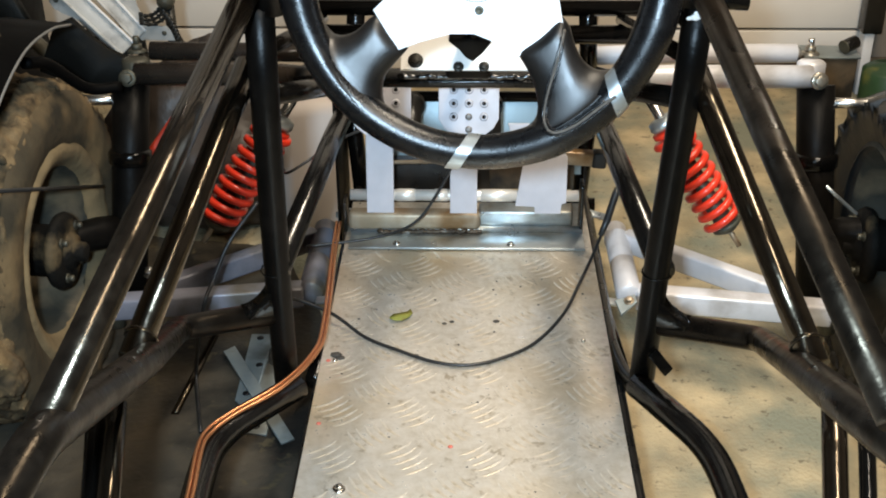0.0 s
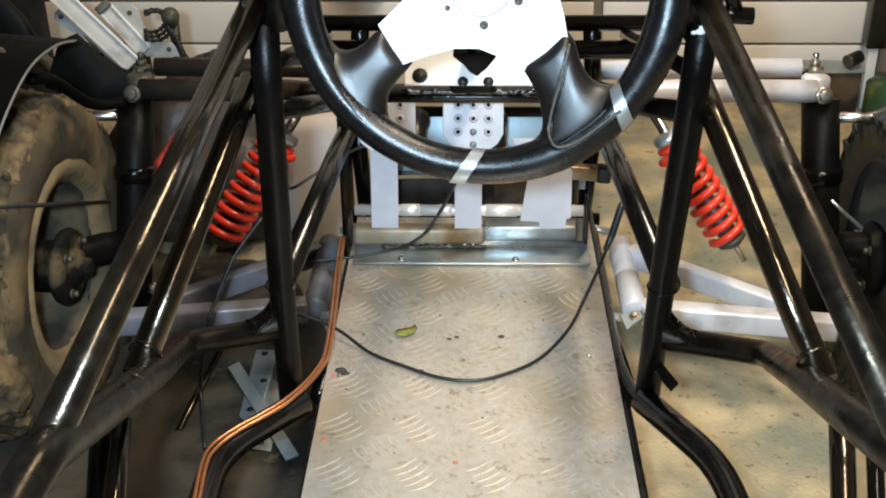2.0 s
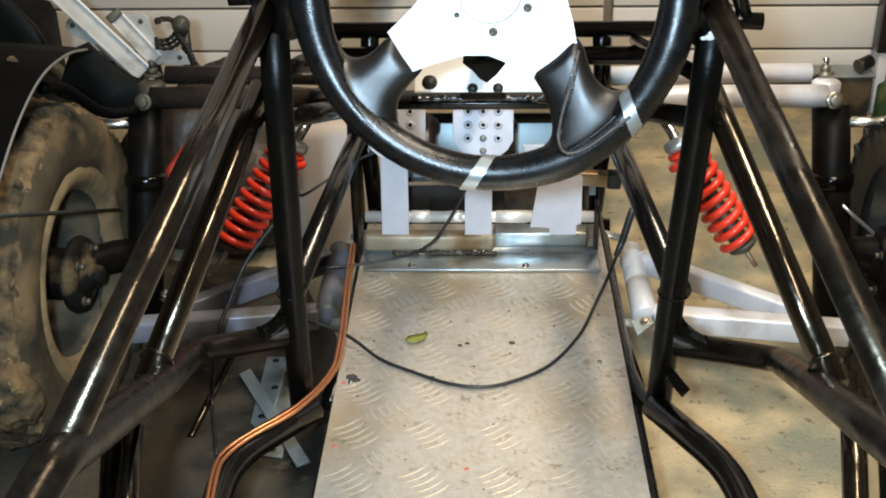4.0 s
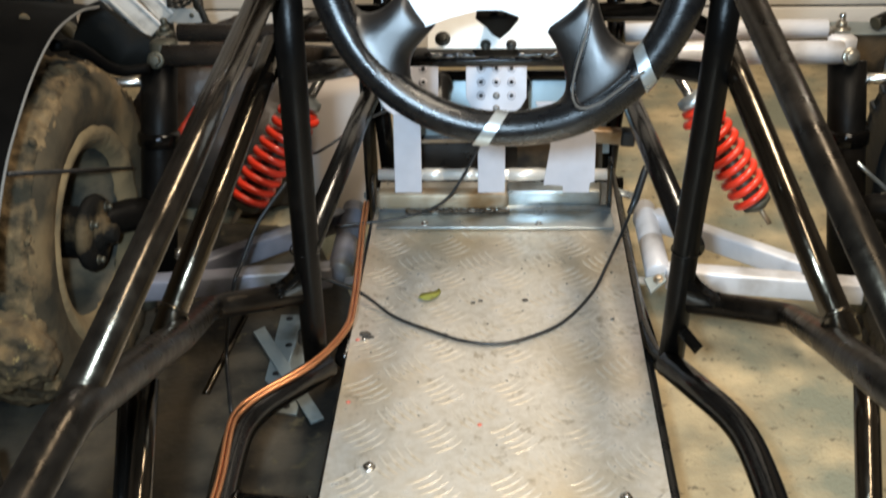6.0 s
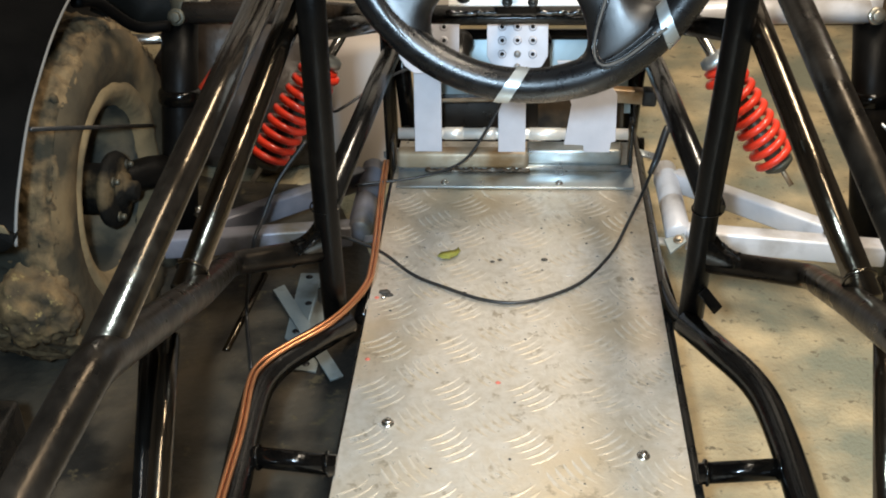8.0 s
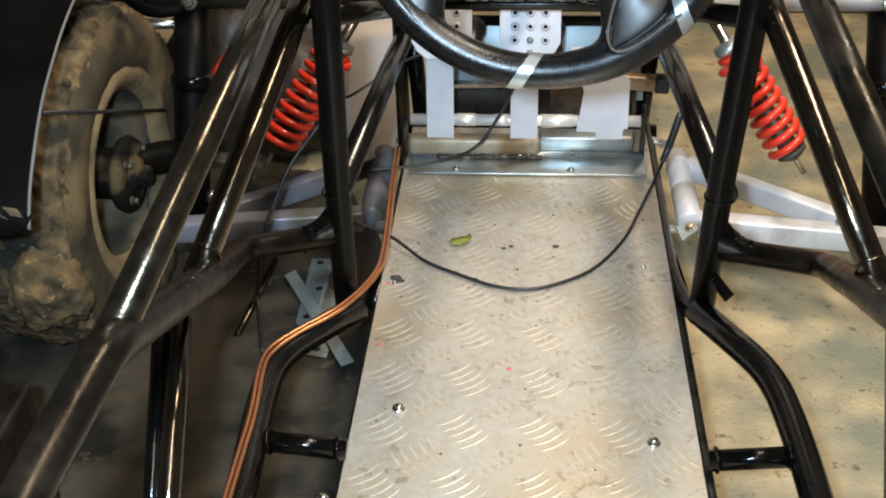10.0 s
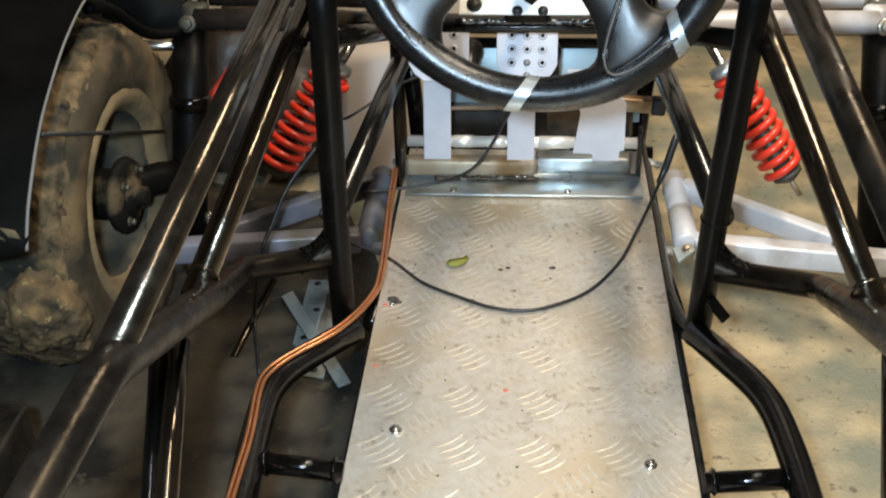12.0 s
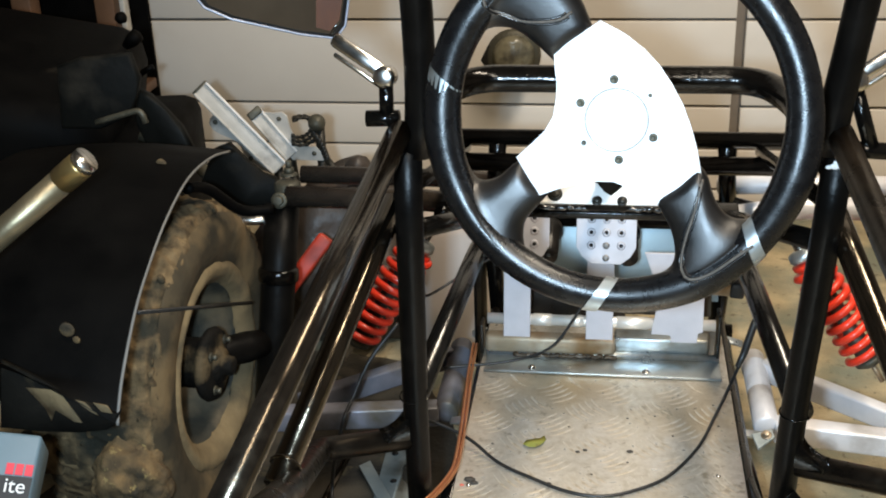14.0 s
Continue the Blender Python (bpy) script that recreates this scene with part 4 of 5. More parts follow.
    frame_tube("brake_hose", [(-0.543, 1.6, 0.329), (-0.549, 1.2, 0.516)] if side < 0 else [c(0.575, 1.64, 0.318), c(0.62, 1.64, 0.278), c(0.68, 1.64, 0.228)], 0.003, CABLE if side < 0 else GALV, bend=0.08, both=False, seg=8)


def wheel(side, muddy):
    def c(x, y, z):
        return Vector((CX + side * (x - CX), y, z))
    hub = c(0.722, 1.53 if side < 0 else 1.60, 0.256 if side < 0 else 0.234)
    w = thing("wheel", "", "")
    w.parent = buggy
    w.location = hub - buggy.location
    w["label"] = "front wheel with mud-caked chunky tyre" if muddy else "front wheel with black chunky tyre"
    axis = Matrix.Rotation(radians(-3), 3, "Z") @ Vector((side, 0, 0))
    ahead = Vector((0, 0, 1)).cross(axis)
    R, rim = (0.262, 0.132) if muddy else (0.238, 0.145)
    profile = [(-0.070, rim + 0.004), (-0.078, rim + 0.012), (-0.092, rim + 0.045), (-0.097, rim + 0.075), (-0.095, R - 0.030), (-0.084, R - 0.011), (-0.06, R - 0.004 if muddy else R - 0.010), (0.0, R - 0.002 if muddy else R - 0.006), (0.06, R - 0.010), (0.082, R - 0.016), (0.094, R - 0.035), (0.097, rim + 0.075), (0.09, rim + 0.04), (0.07, rim + 0.004)]
    if muddy:
        profile = [(p[0] + (q[0] - p[0]) * k / 5, p[1] + (q[1] - p[1]) * k / 5) for p, q in zip(profile, profile[1:]) for k in range(5)]
    bm = lathe(bmesh.new(), profile, hub, axis, 300 if muddy else 110, cap=False)
    if muddy:
        # caked mud: broad swells, broken lumps and fine cracks
        for v in bm.verts:
            lump = 0.009 * noise.noise(v.co * 20) + 0.008 * (0.35 - abs(noise.noise(v.co * 42))) + 0.005 * noise.noise(v.co * 85) + 0.0025 * noise.noise(v.co * 170)
            v.co += (v.co - hub).normalized() * lump
    world_part("tyre", bm, MUDDY if muddy else RUBBER, w)
    if muddy:
        bm = lathe(bmesh.new(), [(-0.080, rim + 0.016), (-0.090, rim + 0.028), (-0.0985, rim + 0.048), (-0.1035, rim + 0.075), (-0.1015, R - 0.036), (-0.092, R - 0.020)], hub, axis, 96, cap=False)
        for v in bm.verts:
            v.co += axis * (0.003 * noise.noise(v.co * 16) + 0.0015 * noise.noise(v.co * 50))
        world_part("sidewall", bm, SIDEWALL, w, "smooth dusty tyre sidewall")
    n = 21 if muddy else 24
    for row, (px, sx, sr) in enumerate(((-0.060 if muddy else -0.076, 0.046, 0.006 if muddy else 0.018), (-0.020, 0.040, 0.009), (0.035, 0.040, 0.009), (0.078, 0.046, 0.018))):
        shapes = []
        for k in range(3 if muddy else 1):
            bm = box(bmesh.new(), (0, 0, 0), (sx * (1.12 if muddy else 1), 0.056 if muddy else 0.038, sr), bevel=0.004 if muddy else 0.003)
            if muddy:
                bmesh.ops.subdivide_edges(bm, edges=[e for e in bm.edges if e.calc_length() > 0.02], cuts=3, use_grid_fill=True)
                for v in bm.verts:
                    v.co += Vector((noise.noise(v.co * 45 + Vector((k, 0, 0))), noise.noise(v.co * 45 + Vector((3, k, 0))), noise.noise(v.co * 40 + Vector((0, 5, k))))) * 0.006
            first = part("tread_block", bm, MUDDY if muddy else RUBBER, w)
            shapes.append(first.data)
            bpy.data.objects.remove(first)
        for i in range(n):
            a = 2 * math.pi * (i + 0.5 * (row % 2) + (0.30 * math.sin(i * 5.1 + row * 2.3) if muddy else 0)) / n
            rad = ahead * math.cos(a) + Vector((0, 0, math.sin(a)))
            fr = plane_frame(axis * px + rad * (R - (0.0095 if muddy else 0.007) - (0.008 if row in (0, 3) else 0)), axis, rad)
            lug = new("tread_block", shapes[i % len(shapes)])
            lug.parent = w
            lug.matrix_basis = fr @ Euler((0, radians(-22 if row == 0 else 22 if row == 3 else 0), radians(14 if row % 2 else -14))).to_matrix().to_4x4()
            if muddy:
                lug.scale = (0.9 + 0.35 * math.sin(i * 3.7 + row), 0.75 + 0.4 * math.sin(i * 2.9 + 2 * row), 0.8 + 0.5 * math.sin(i * 4.3 + row))
    if muddy:
        random.seed(11)
        bm = bmesh.new()
        for _ in range(110):
            a = random.uniform(0, 2 * math.pi)
            rad = ahead * math.cos(a) + Vector((0, 0, math.sin(a)))
            side_face = random.random() < 0.12
            if side_face:
                at = axis * -0.092 + rad * random.uniform(0.225, R - 0.01)
            else:
                at = axis * random.uniform(-0.09, 0.06) + rad * (R - 0.006)
            r = random.choice((0.003, 0.004, 0.005, 0.006)) if not side_face else random.choice((0.003, 0.004, 0.006))
            turn = Euler((random.uniform(0, 3), random.uniform(0, 3), random.uniform(0, 3))).to_matrix().to_4x4()
            made = bmesh.ops.create_icosphere(bm, subdivisions=2 if r > 0.006 else 1, radius=r, matrix=Matrix.Translation(hub + at) @ turn @ Matrix.Diagonal((1.5, 1.0, 0.5, 1)))
            for v in made["verts"]:
                v.co += Vector((noise.noise(v.co * 90), noise.noise(v.co * 90 + Vector((5, 0, 0))), noise.noise(v.co * 90 + Vector((0, 7, 0))))) * r * 0.7
        world_part("mud_crust", bm, MUDDY, w, "clods of dried mud stuck to the tyre")["kind"] = "stuff"
    bm = lathe(bmesh.new(), [(-0.083, rim + 0.008), (-0.080, rim + 0.016), (-0.073, rim + 0.014), (-0.066, rim - 0.002), (-0.03, rim - 0.012), (-0.01, rim - 0.02), (0.0, rim - 0.05), (-0.006, 0.06), (-0.012, 0.0)], hub, axis, 48, cap=False)
    world_part("rim", bm, RIM, w, "dirty steel wheel rim")
    if muddy:
        bm = lathe(bmesh.new(), [(-0.074, rim - 0.006), (-0.085, rim + 0.001), (-0.092, rim + 0.011), (-0.096, rim + 0.020), (-0.097, rim + 0.028), (-0.090, rim + 0.036)], hub, axis, 64, cap=False)
        for v in bm.verts:
            v.co += (v.co - hub).normalized() * (0.006 * noise.noise(v.co * 14) + 0.003 * noise.noise(v.co * 45))
        world_part("mud_ring", bm, MUD_RING, w, "ring of dried mud round the rim")
    bm = lathe(bmesh.new(), [(-0.095, 0.0), (-0.095, 0.04), (-0.091, 0.056), (-0.083, 0.060), (-0.076, 0.057), (-0.070, 0.04), (-0.01, 0.04)], hub, axis, 36)
    world_part("brake_disc", bm, HUBDIRT, w, "rusty dirty brake disc")
    bm = lathe(bmesh.new(), [(-0.120, 0.0), (-0.120, 0.012), (-0.117, 0.015), (-0.104, 0.016), (-0.102, 0.026), (-0.096, 0.028), (-0.09, 0.04)], hub, axis, 24)
    world_part("hub", bm, HUBDIRT, w)
    for i in range(4):
        a = radians(45 + 90 * i)
        world_part("stud", bolt(bmesh.new(), hub + axis * -0.096 + (ahead * math.cos(a) + Vector((0, 0, math.sin(a)))) * 0.042, -axis, 0.005, 0.009), OLIVE, w)
    return w


wheel(-1, True)
wheel(1, False)
# lump of mud and grass on the tyre
bm = bmesh.new()
bmesh.ops.create_icosphere(bm, subdivisions=5, radius=0.075, matrix=Matrix.Translation((-0.635, 1.285, 0.215)) @ Matrix.Diagonal((0.75, 0.8, 0.95, 1)))
for v in bm.verts:
    v.co += (v.co - Vector((-0.635, 1.285, 0.215))).normalized() * (0.016 * noise.noise(v.co * 20) + 0.009 * noise.noise(v.co * 55) + 0.005 * noise.noise(v.co * 140))
world_part("mud_lump", bm, MUD, buggy, "lump of dried yellowish mud on the tyre")
# hub carriers between upright and wheel
for side in (1, -1):
    near, far = Vector((CX + side * (0.585 - CX), 1.63, 0.24)), Vector((CX + side * (0.66 - CX), 1.545 if side < 0 else 1.60, 0.256))
    world_part("hub_carrier", sweep(bmesh.new(), [near, near.lerp(far, 0.3), near.lerp(far, 0.7), far], [0.022, 0.026, 0.025, 0.024], 18), MATT, buggy)
# red bracket near the shaded upright
bm = bmesh.new()
a, b = Vector((-0.481, 1.87, 0.329)), Vector((-0.564, 1.83, 0.222))
fr = plane_frame((a + b) / 2, b - a, (0.1, -1, 0.4))
box(bm, (a + b) / 2, ((b - a).length, 0.030, 0.024), bevel=0.005, axes=fr)
world_part("red_stay", bm, DULL_RED, buggy, "dull red steel stay behind the spring")

# mudguard over the muddy wheel
bm = bmesh.new()
arc = [(p.x, p.y) for p in spline([(1.100, 0.418, 0), (1.112, 0.44, 0), (1.136, 0.47, 0), (1.191, 0.52, 0), (1.242, 0.552, 0), (1.326, 0.59, 0), (1.42, 0.612, 0), (1.52, 0.607, 0), (1.60, 0.588, 0)], 6)]
cols = []
for k in range(9):
    s = k / 8
    x = -0.550 - 0.30 * s
    bow = 0.012 * math.sin(s * math.pi)
    col = []
    for i, (y, z) in enumerate(arc):
        low = max(0.0, 1 - i / 10)
        col.append((x, y + 0.0 - bow * 0.5, z + bow + 0.16 * s * low))
    cols.append(col)
for shift in (0.0, -0.004):
    grid = [[bm.verts.new((x, y - shift * 0.6, z + shift)) for x, y, z in col] for col in cols]
    for a, b in zip(grid, grid[1:]):
        for i in range(len(a) - 1):
            bm.faces.new((a[i], a[i + 1], b[i + 1], b[i]))
guard = world_part("mudguard", bm, PLASTIC, buggy, "black plastic mudguard with a worn pale edge")
sweep(bm := bmesh.new(), [(-0.550, y, z - 0.002) for y, z in arc], 0.0022, 6)
world_part("edge_strip", bm, EDGE, guard)
for y, z, x, r in ((1.148, 0.52, -0.615, 0.010), (1.142, 0.51, -0.602, 0.005), (1.46, 0.618, -0.60, 0.008)):
    bm = bmesh.new()
    bmesh.ops.create_icosphere(bm, subdivisions=2, radius=r, matrix=Matrix.Translation((x, y - 0.006, z)) @ Matrix.Diagonal((1, 0.3, 1, 1)))
    world_part("mud_spot", bm, MUD, guard)

fr = plane_frame((-0.60, 1.10, 0.42), (1, 0, 0), (0, -1, 0))
flap = world_part("mud_flap", slab(bmesh.new(), [(-0.0836, 0.0771), (-0.0447, 0.0575), (-0.0062, 0.0347), (0.050, 0.0103), (0.0567, 0.017), (0.0472, -0.0032), (0.0359, -0.0118), (-0.0007, -0.0171), (-0.0478, -0.0183), (-0.1022, -0.0166)], fr, 0.006, 0.002), FLAP, guard, "blackened rubber flap with tan streaks")
# Tan slabs draw the reflections seen on the black surface
for streak in ([(-0.0572, 0.0437), (-0.0249, 0.0415), (-0.0122, 0.0328), (0.0068, -0.0023), (-0.0038, -0.0014), (-0.0246, 0.0149), (-0.0326, -0.0022), (-0.0366, 0.0158)], [(0.0002, 0.0303), (0.0137, 0.0264), (0.0286, 0.0091), (0.0188, 0.0141)], [(0.0244, 0.0269), (0.0414, 0.0232), (0.0468, 0.0125), (0.0331, 0.0149)]):
    world_part("reflection_streak", slab(bmesh.new(), streak, fr @ Matrix.Translation((0, 0, 0.0016)), 0.0022, 0.0006), MUD_RING, flap, "thin tan slab tracing a reflection on the flap")
world_part("guard_stay", sweep(bmesh.new(), spline([(-0.586, 1.5, 0.564), (-0.573, 1.55, 0.544), (-0.542, 1.6, 0.49), (-0.501, 1.63, 0.48)], 6), 0.0085, 12), PLASTIC, buggy, "black bent stay under the mudguard")
# Added dark backdrop in place of the black clutter behind the wheel
fr = plane_frame((-0.679, 1.78, 0.447), (1, 0, 0), (0, -1, 0))
world_part("dark_backing", slab(bmesh.new(), [(0.0, 0.0), (0.036, 0.077), (0.065, 0.089), (0.093, 0.058), (0.117, 0.036), (0.142, 0.026), (0.137, -0.025), (0.075, -0.031)], fr, 0.012, 0.003), GREENISH, buggy, "dark panel standing in for the clutter behind the wheel")

# mirrors on the pillars
for side in (1, -1):
    def c(x, y, z):
        return (CX + side * (x - CX), y, z)
    m = thing("side_mirror", "", "")
    m.parent = buggy
    m.location = Vector(c(0.26, 1.1, 0.80)) - buggy.location
    m["label"] = "black side mirror on a bright folding stalk"
    world_part("clamp", tube([c(0.238, 1.10, 0.803), c(0.272, 1.10, 0.802)] if side < 0 else [(0.250, 1.10, 0.777), (0.290, 1.10, 0.775)], 0.0085, 0.008, 12), BLACK, m)
    world_part("clamp_stem", tube([c(0.251, 1.10, 0.802), c(0.250, 1.10, 0.838)] if side < 0 else [(0.274, 1.10, 0.776), (0.252, 1.10, 0.838)], 0.0075, 0.008, 12), BLACK, m)
    world_part("joint", lathe(bmesh.new(), [(-0.010, 0.011), (0.012, 0.011), (0.014, 0.007)], c(0.250, 1.10, 0.846), (0, -1, 0.2), 16), CHROME, m, "chromed joint")
    bm = bmesh.new()
    a, b = Vector(c(0.242, 1.10, 0.842)), Vector(c(0.305, 1.12, 0.880))
    fr = plane_frame((a + b) / 2, b - a, (0, -1, 0.3))
    box(bm, (a + b) / 2, ((b - a).length, 0.015, 0.010), bevel=0.004, axes=fr)
    box(bm, (a + b) / 2 + Vector((side * 0.006, 0, -0.012)), ((b - a).length * 0.8, 0.005, 0.006), bevel=0.002, axes=fr)
    world_part("stalk", bm, CHROME, m, "bright folding stalk")
    fr = (MIRRORED if side < 0 else Matrix()) @ plane_frame((0.363, 1.14, 0.943), (1, 0.1, 0), (-0.25, -1, 0.10))
    out = [(-0.056, -0.068), (-0.066, -0.055), (-0.07, -0.03), (-0.06, 0.05), (0.06, 0.06), (0.085, 0.045), (0.092, 0.01), (0.085, -0.022), (0.076, -0.034), (0.05, -0.046), (-0.02, -0.063)]
    slab(bm := bmesh.new(), out, fr, 0.022, 0.004)
    head = world_part("mirror_head", bm, BLACK_DULL, m)
    world_part("mirror_rim", sweep(bmesh.new(), [fr @ Vector((x, y, 0.001)) for x, y in out], 0.0014, 8, closed=True), SILVER_DIM, m, "pale metal rim")
    slab(bm := bmesh.new(), [(x * 0.93, y * 0.93) for x, y in out], fr @ Matrix.Translation((0, 0, 0.002)), 0.001, 0)
    slab(bm2 := bmesh.new(), [(-0.050, -0.060), (-0.060, -0.049), (-0.064, -0.026), (-0.056, 0.042), (-0.040, 0.044), (-0.036, -0.056)], fr @ Matrix.Translation((0, 0, 0.0035)), 0.001, 0)
    world_part("reflector", bm2, AMBER, head, "amber reflector strip", smooth=False)
    world_part("mirror_glass", bm, MIRROR, head, "mirror glass", smooth=False)

# pipes and cables
for off in (0.0, 0.0054):
    pts = [(-0.183 + off, 1.60, 0.27), (-0.180 + off, 1.504, 0.272), (-0.168 + off, 1.286, 0.285), (-0.172 + off, 1.207, 0.291), (-0.203 + off * 0.7, 1.138 - off, 0.292), (-0.250 + off * 0.7, 1.083 - off, 0.292), (-0.272 + off, 1.050 - off, 0.292), (-0.277 + off, 1.014, 0.292), (-0.271 + off, 0.932, 0.292), (-0.270 + off, 0.838, 0.292), (-0.265 + off, 0.4, 0.292)]
    world_part("brake_pipe", sweep(bmesh.new(), spline(pts, 8), 0.0024, 8), COPPER, buggy, "bare copper brake pipe")
cable = [(-0.30, 1.40, 0.20), (-0.24, 1.37, 0.27), (-0.17, 1.345, 0.266), (-0.116, 1.300, 0.2545), (-0.068, 1.268, 0.2545), (-0.022, 1.243, 0.2545), (0.022, 1.236, 0.2545), (0.065, 1.252, 0.2545), (0.111, 1.289, 0.2545), (0.152, 1.35, 0.261), (0.177, 1.405, 0.276), (0.202, 1.465, 0.293), (0.223, 1.505, 0.325), (0.237, 1.528, 0.360)]
world_part("throttle_cable", sweep(bmesh.new(), spline(cable, 8), 0.0024, 8), CABLE, buggy, "black cable hanging loose over the floor plate")
world_part("cable_end", sweep(bmesh.new(), [(0.213, 1.488, 0.310), (0.223, 1.505, 0.325), (0.236, 1.527, 0.358), (0.238, 1.53, 0.366)], [0.004, 0.0055, 0.0055, 0.004], 10), CABLE, buggy, "thick black cable end")
cable = [(-0.2876, 1.52, 0.3441), (-0.3253, 1.48, 0.3006), (-0.3484, 1.45, 0.2522), (-0.3617, 1.42, 0.2177), (-0.416, 1.5388, 0.03), (-0.3823, 1.4016, 0.012)]
world_part("cable", sweep(bmesh.new(), spline(cable, 8), 0.003, 8), CABLE, buggy, "black cable down to the floor")
world_part("cable", sweep(bmesh.new(), spline([(0.003, 1.56, 0.40), (-0.025, 1.55, 0.345), (-0.06, 1.54, 0.30), (-0.12, 1.54, 0.275), (-0.22, 1.52, 0.27)], 8), 0.0022, 8), CABLE, buggy, "thin black wire past the pedals")
cable = [(-0.13, 1.62, 0.42), (-0.17, 1.60, 0.41), (-0.24, 1.55, 0.38), (-0.26, 1.60, 0.36)]
world_part("cable", sweep(bmesh.new(), spline(cable, 8), 0.0022, 8), CABLE, buggy, "thin black wire")

# ---- loose things ----


def crumbs():
    random.seed(3)
    bm = bmesh.new()
    for _ in range(46):
        x, y = random.uniform(-0.16, 0.2), random.uniform(0.75, 1.5)
        r = random.choice((0.0007, 0.0009, 0.0012, 0.0016))
        bmesh.ops.create_icosphere(bm, subdivisions=1, radius=r, matrix=Matrix.Translation((x, y, PAN + r * 0.3)) @ Matrix.Diagonal((1.3, 1, 0.5, 1)))
    for x, y, r in ((0.061, 1.347, 0.004), (-0.150, 1.262, 0.007), (-0.143, 1.255, 0.005), (-0.046, 1.262, 0.004), (-0.01, 1.34, 0.003), (0.0, 1.345, 0.003)):
        bmesh.ops.create_icosphere(bm, subdivisions=1, radius=r, matrix=Matrix.Translation((x, y, PAN + 0.001)) @ Matrix.Diagonal((1.3, 0.9, 0.4, 1)))
    return bm


tagged(part("dirt", crumbs(), DIRT), "dark crumbs of dirt on the floor plate", "dirt", kind="stuff")
bm = bmesh.new()
pts = [(-0.020, -0.004), (-0.012, 0.007), (0.002, 0.010), (0.012, 0.009), (0.019, 0.013), (0.020, 0.002), (0.012, -0.006), (0.0, -0.010), (-0.012, -0.010)]
for shift in (0.0, 0.0008):
    ring = [bm.verts.new((x, y, 0.0012 + 0.12 * abs(x) + shift)) for x, y in pts]
    bm.faces.new(ring if shift else ring[::-1])
bm.verts.ensure_lookup_table()
for i in range(9):
    bm.faces.new((bm.verts[i], bm.verts[(i + 1) % 9], bm.verts[9 + (i + 1) % 9], bm.verts[9 + i]))
leaf = tagged(part("leaf", bm, LEAF), "small yellow-green leaf lying on the floor plate", "leaf")
leaf.location, leaf.scale, leaf.rotation_euler = (-0.070, 1.352, PAN + 0.0015), (0.85, 0.95, 1.2), (0, 0, 0.25)
for x, y in ((-0.159, 1.25), (-0.156, 1.117), (0.003, 1.0757)):
    bm = lathe(bmesh.new(), [(0, 0.0032), (0.0004, 0.0028), (0.0005, 0.0)], (0, 0, 0), (0, 0, 1), 12)
    d = tagged(part("paint_drop", bm, REDDOT), "small red paint drop on the floor plate", "paint drop", group="paint drops on the floor plate")
    d.location = (x, y, PAN + 0.0002)

# steel offcuts on the floor
bm = bmesh.new()
slab(bm, [(-0.345, 1.483), (-0.350, 1.673), (-0.313, 1.673), (-0.305, 1.638), (-0.313, 1.625), (-0.309, 1.588), (-0.293, 1.569), (-0.286, 1.514), (-0.288, 1.462), (-0.281, 1.431), (-0.282, 1.397), (-0.318, 1.402), (-0.316, 1.447)], Matrix.Translation((0, 0, 0.0125)), 0.004, 0.0004)
offcut = tagged(part("steel_offcut", bm, OFFCUT), "cut pale steel bracket lying on the concrete", "metal offcut", group="metal offcuts on the floor")
for x, y in ((-0.333, 1.66), (-0.330, 1.50), (-0.300, 1.415), (-0.322, 1.58)):
    bm = lathe(bmesh.new(), [(0, 0.006), (0.0006, 0.006), (0.0007, 0)], (x, y, 0.0128), (0, 0, 1), 12)
    world_part("hole", bm, INK, offcut)
bm = bmesh.new()
slab(bm, [(-0.387, 1.612), (-0.371, 1.629), (-0.237, 1.382), (-0.255, 1.371)], Matrix.Translation((0, 0, 0.0175)), 0.004, 0.0004)
tagged(part("steel_offcut", bm, OFFCUT), "flat pale steel strip lying across another offcut", "metal offcut", group="metal offcuts on the floor")
# black rod on the floor
bm = tube([(-0.4136, 1.672, 0.008), (-0.4334, 1.4503, 0.008)], 0.0065)
tagged(part("steel_rod", bm, GLOSS), "short black steel rod lying on the concrete", "rod")

# pale container beyond the pedals
can = thing("plastic_canister", "pale plastic canister standing on the concrete", "canister", (-0.27, 2.12, 0))
world_part("body", box(bmesh.new(), (-0.292, 2.12, 0.15), (0.145, 0.2, 0.30), (0, 0, 12), 0.03), PALE, can)
world_part("cap", lathe(bmesh.new(), [(0, 0.025), (0.03, 0.025)], (-0.285, 2.12, 0.30), (0, 0, 1), 20), RUBBER, can)

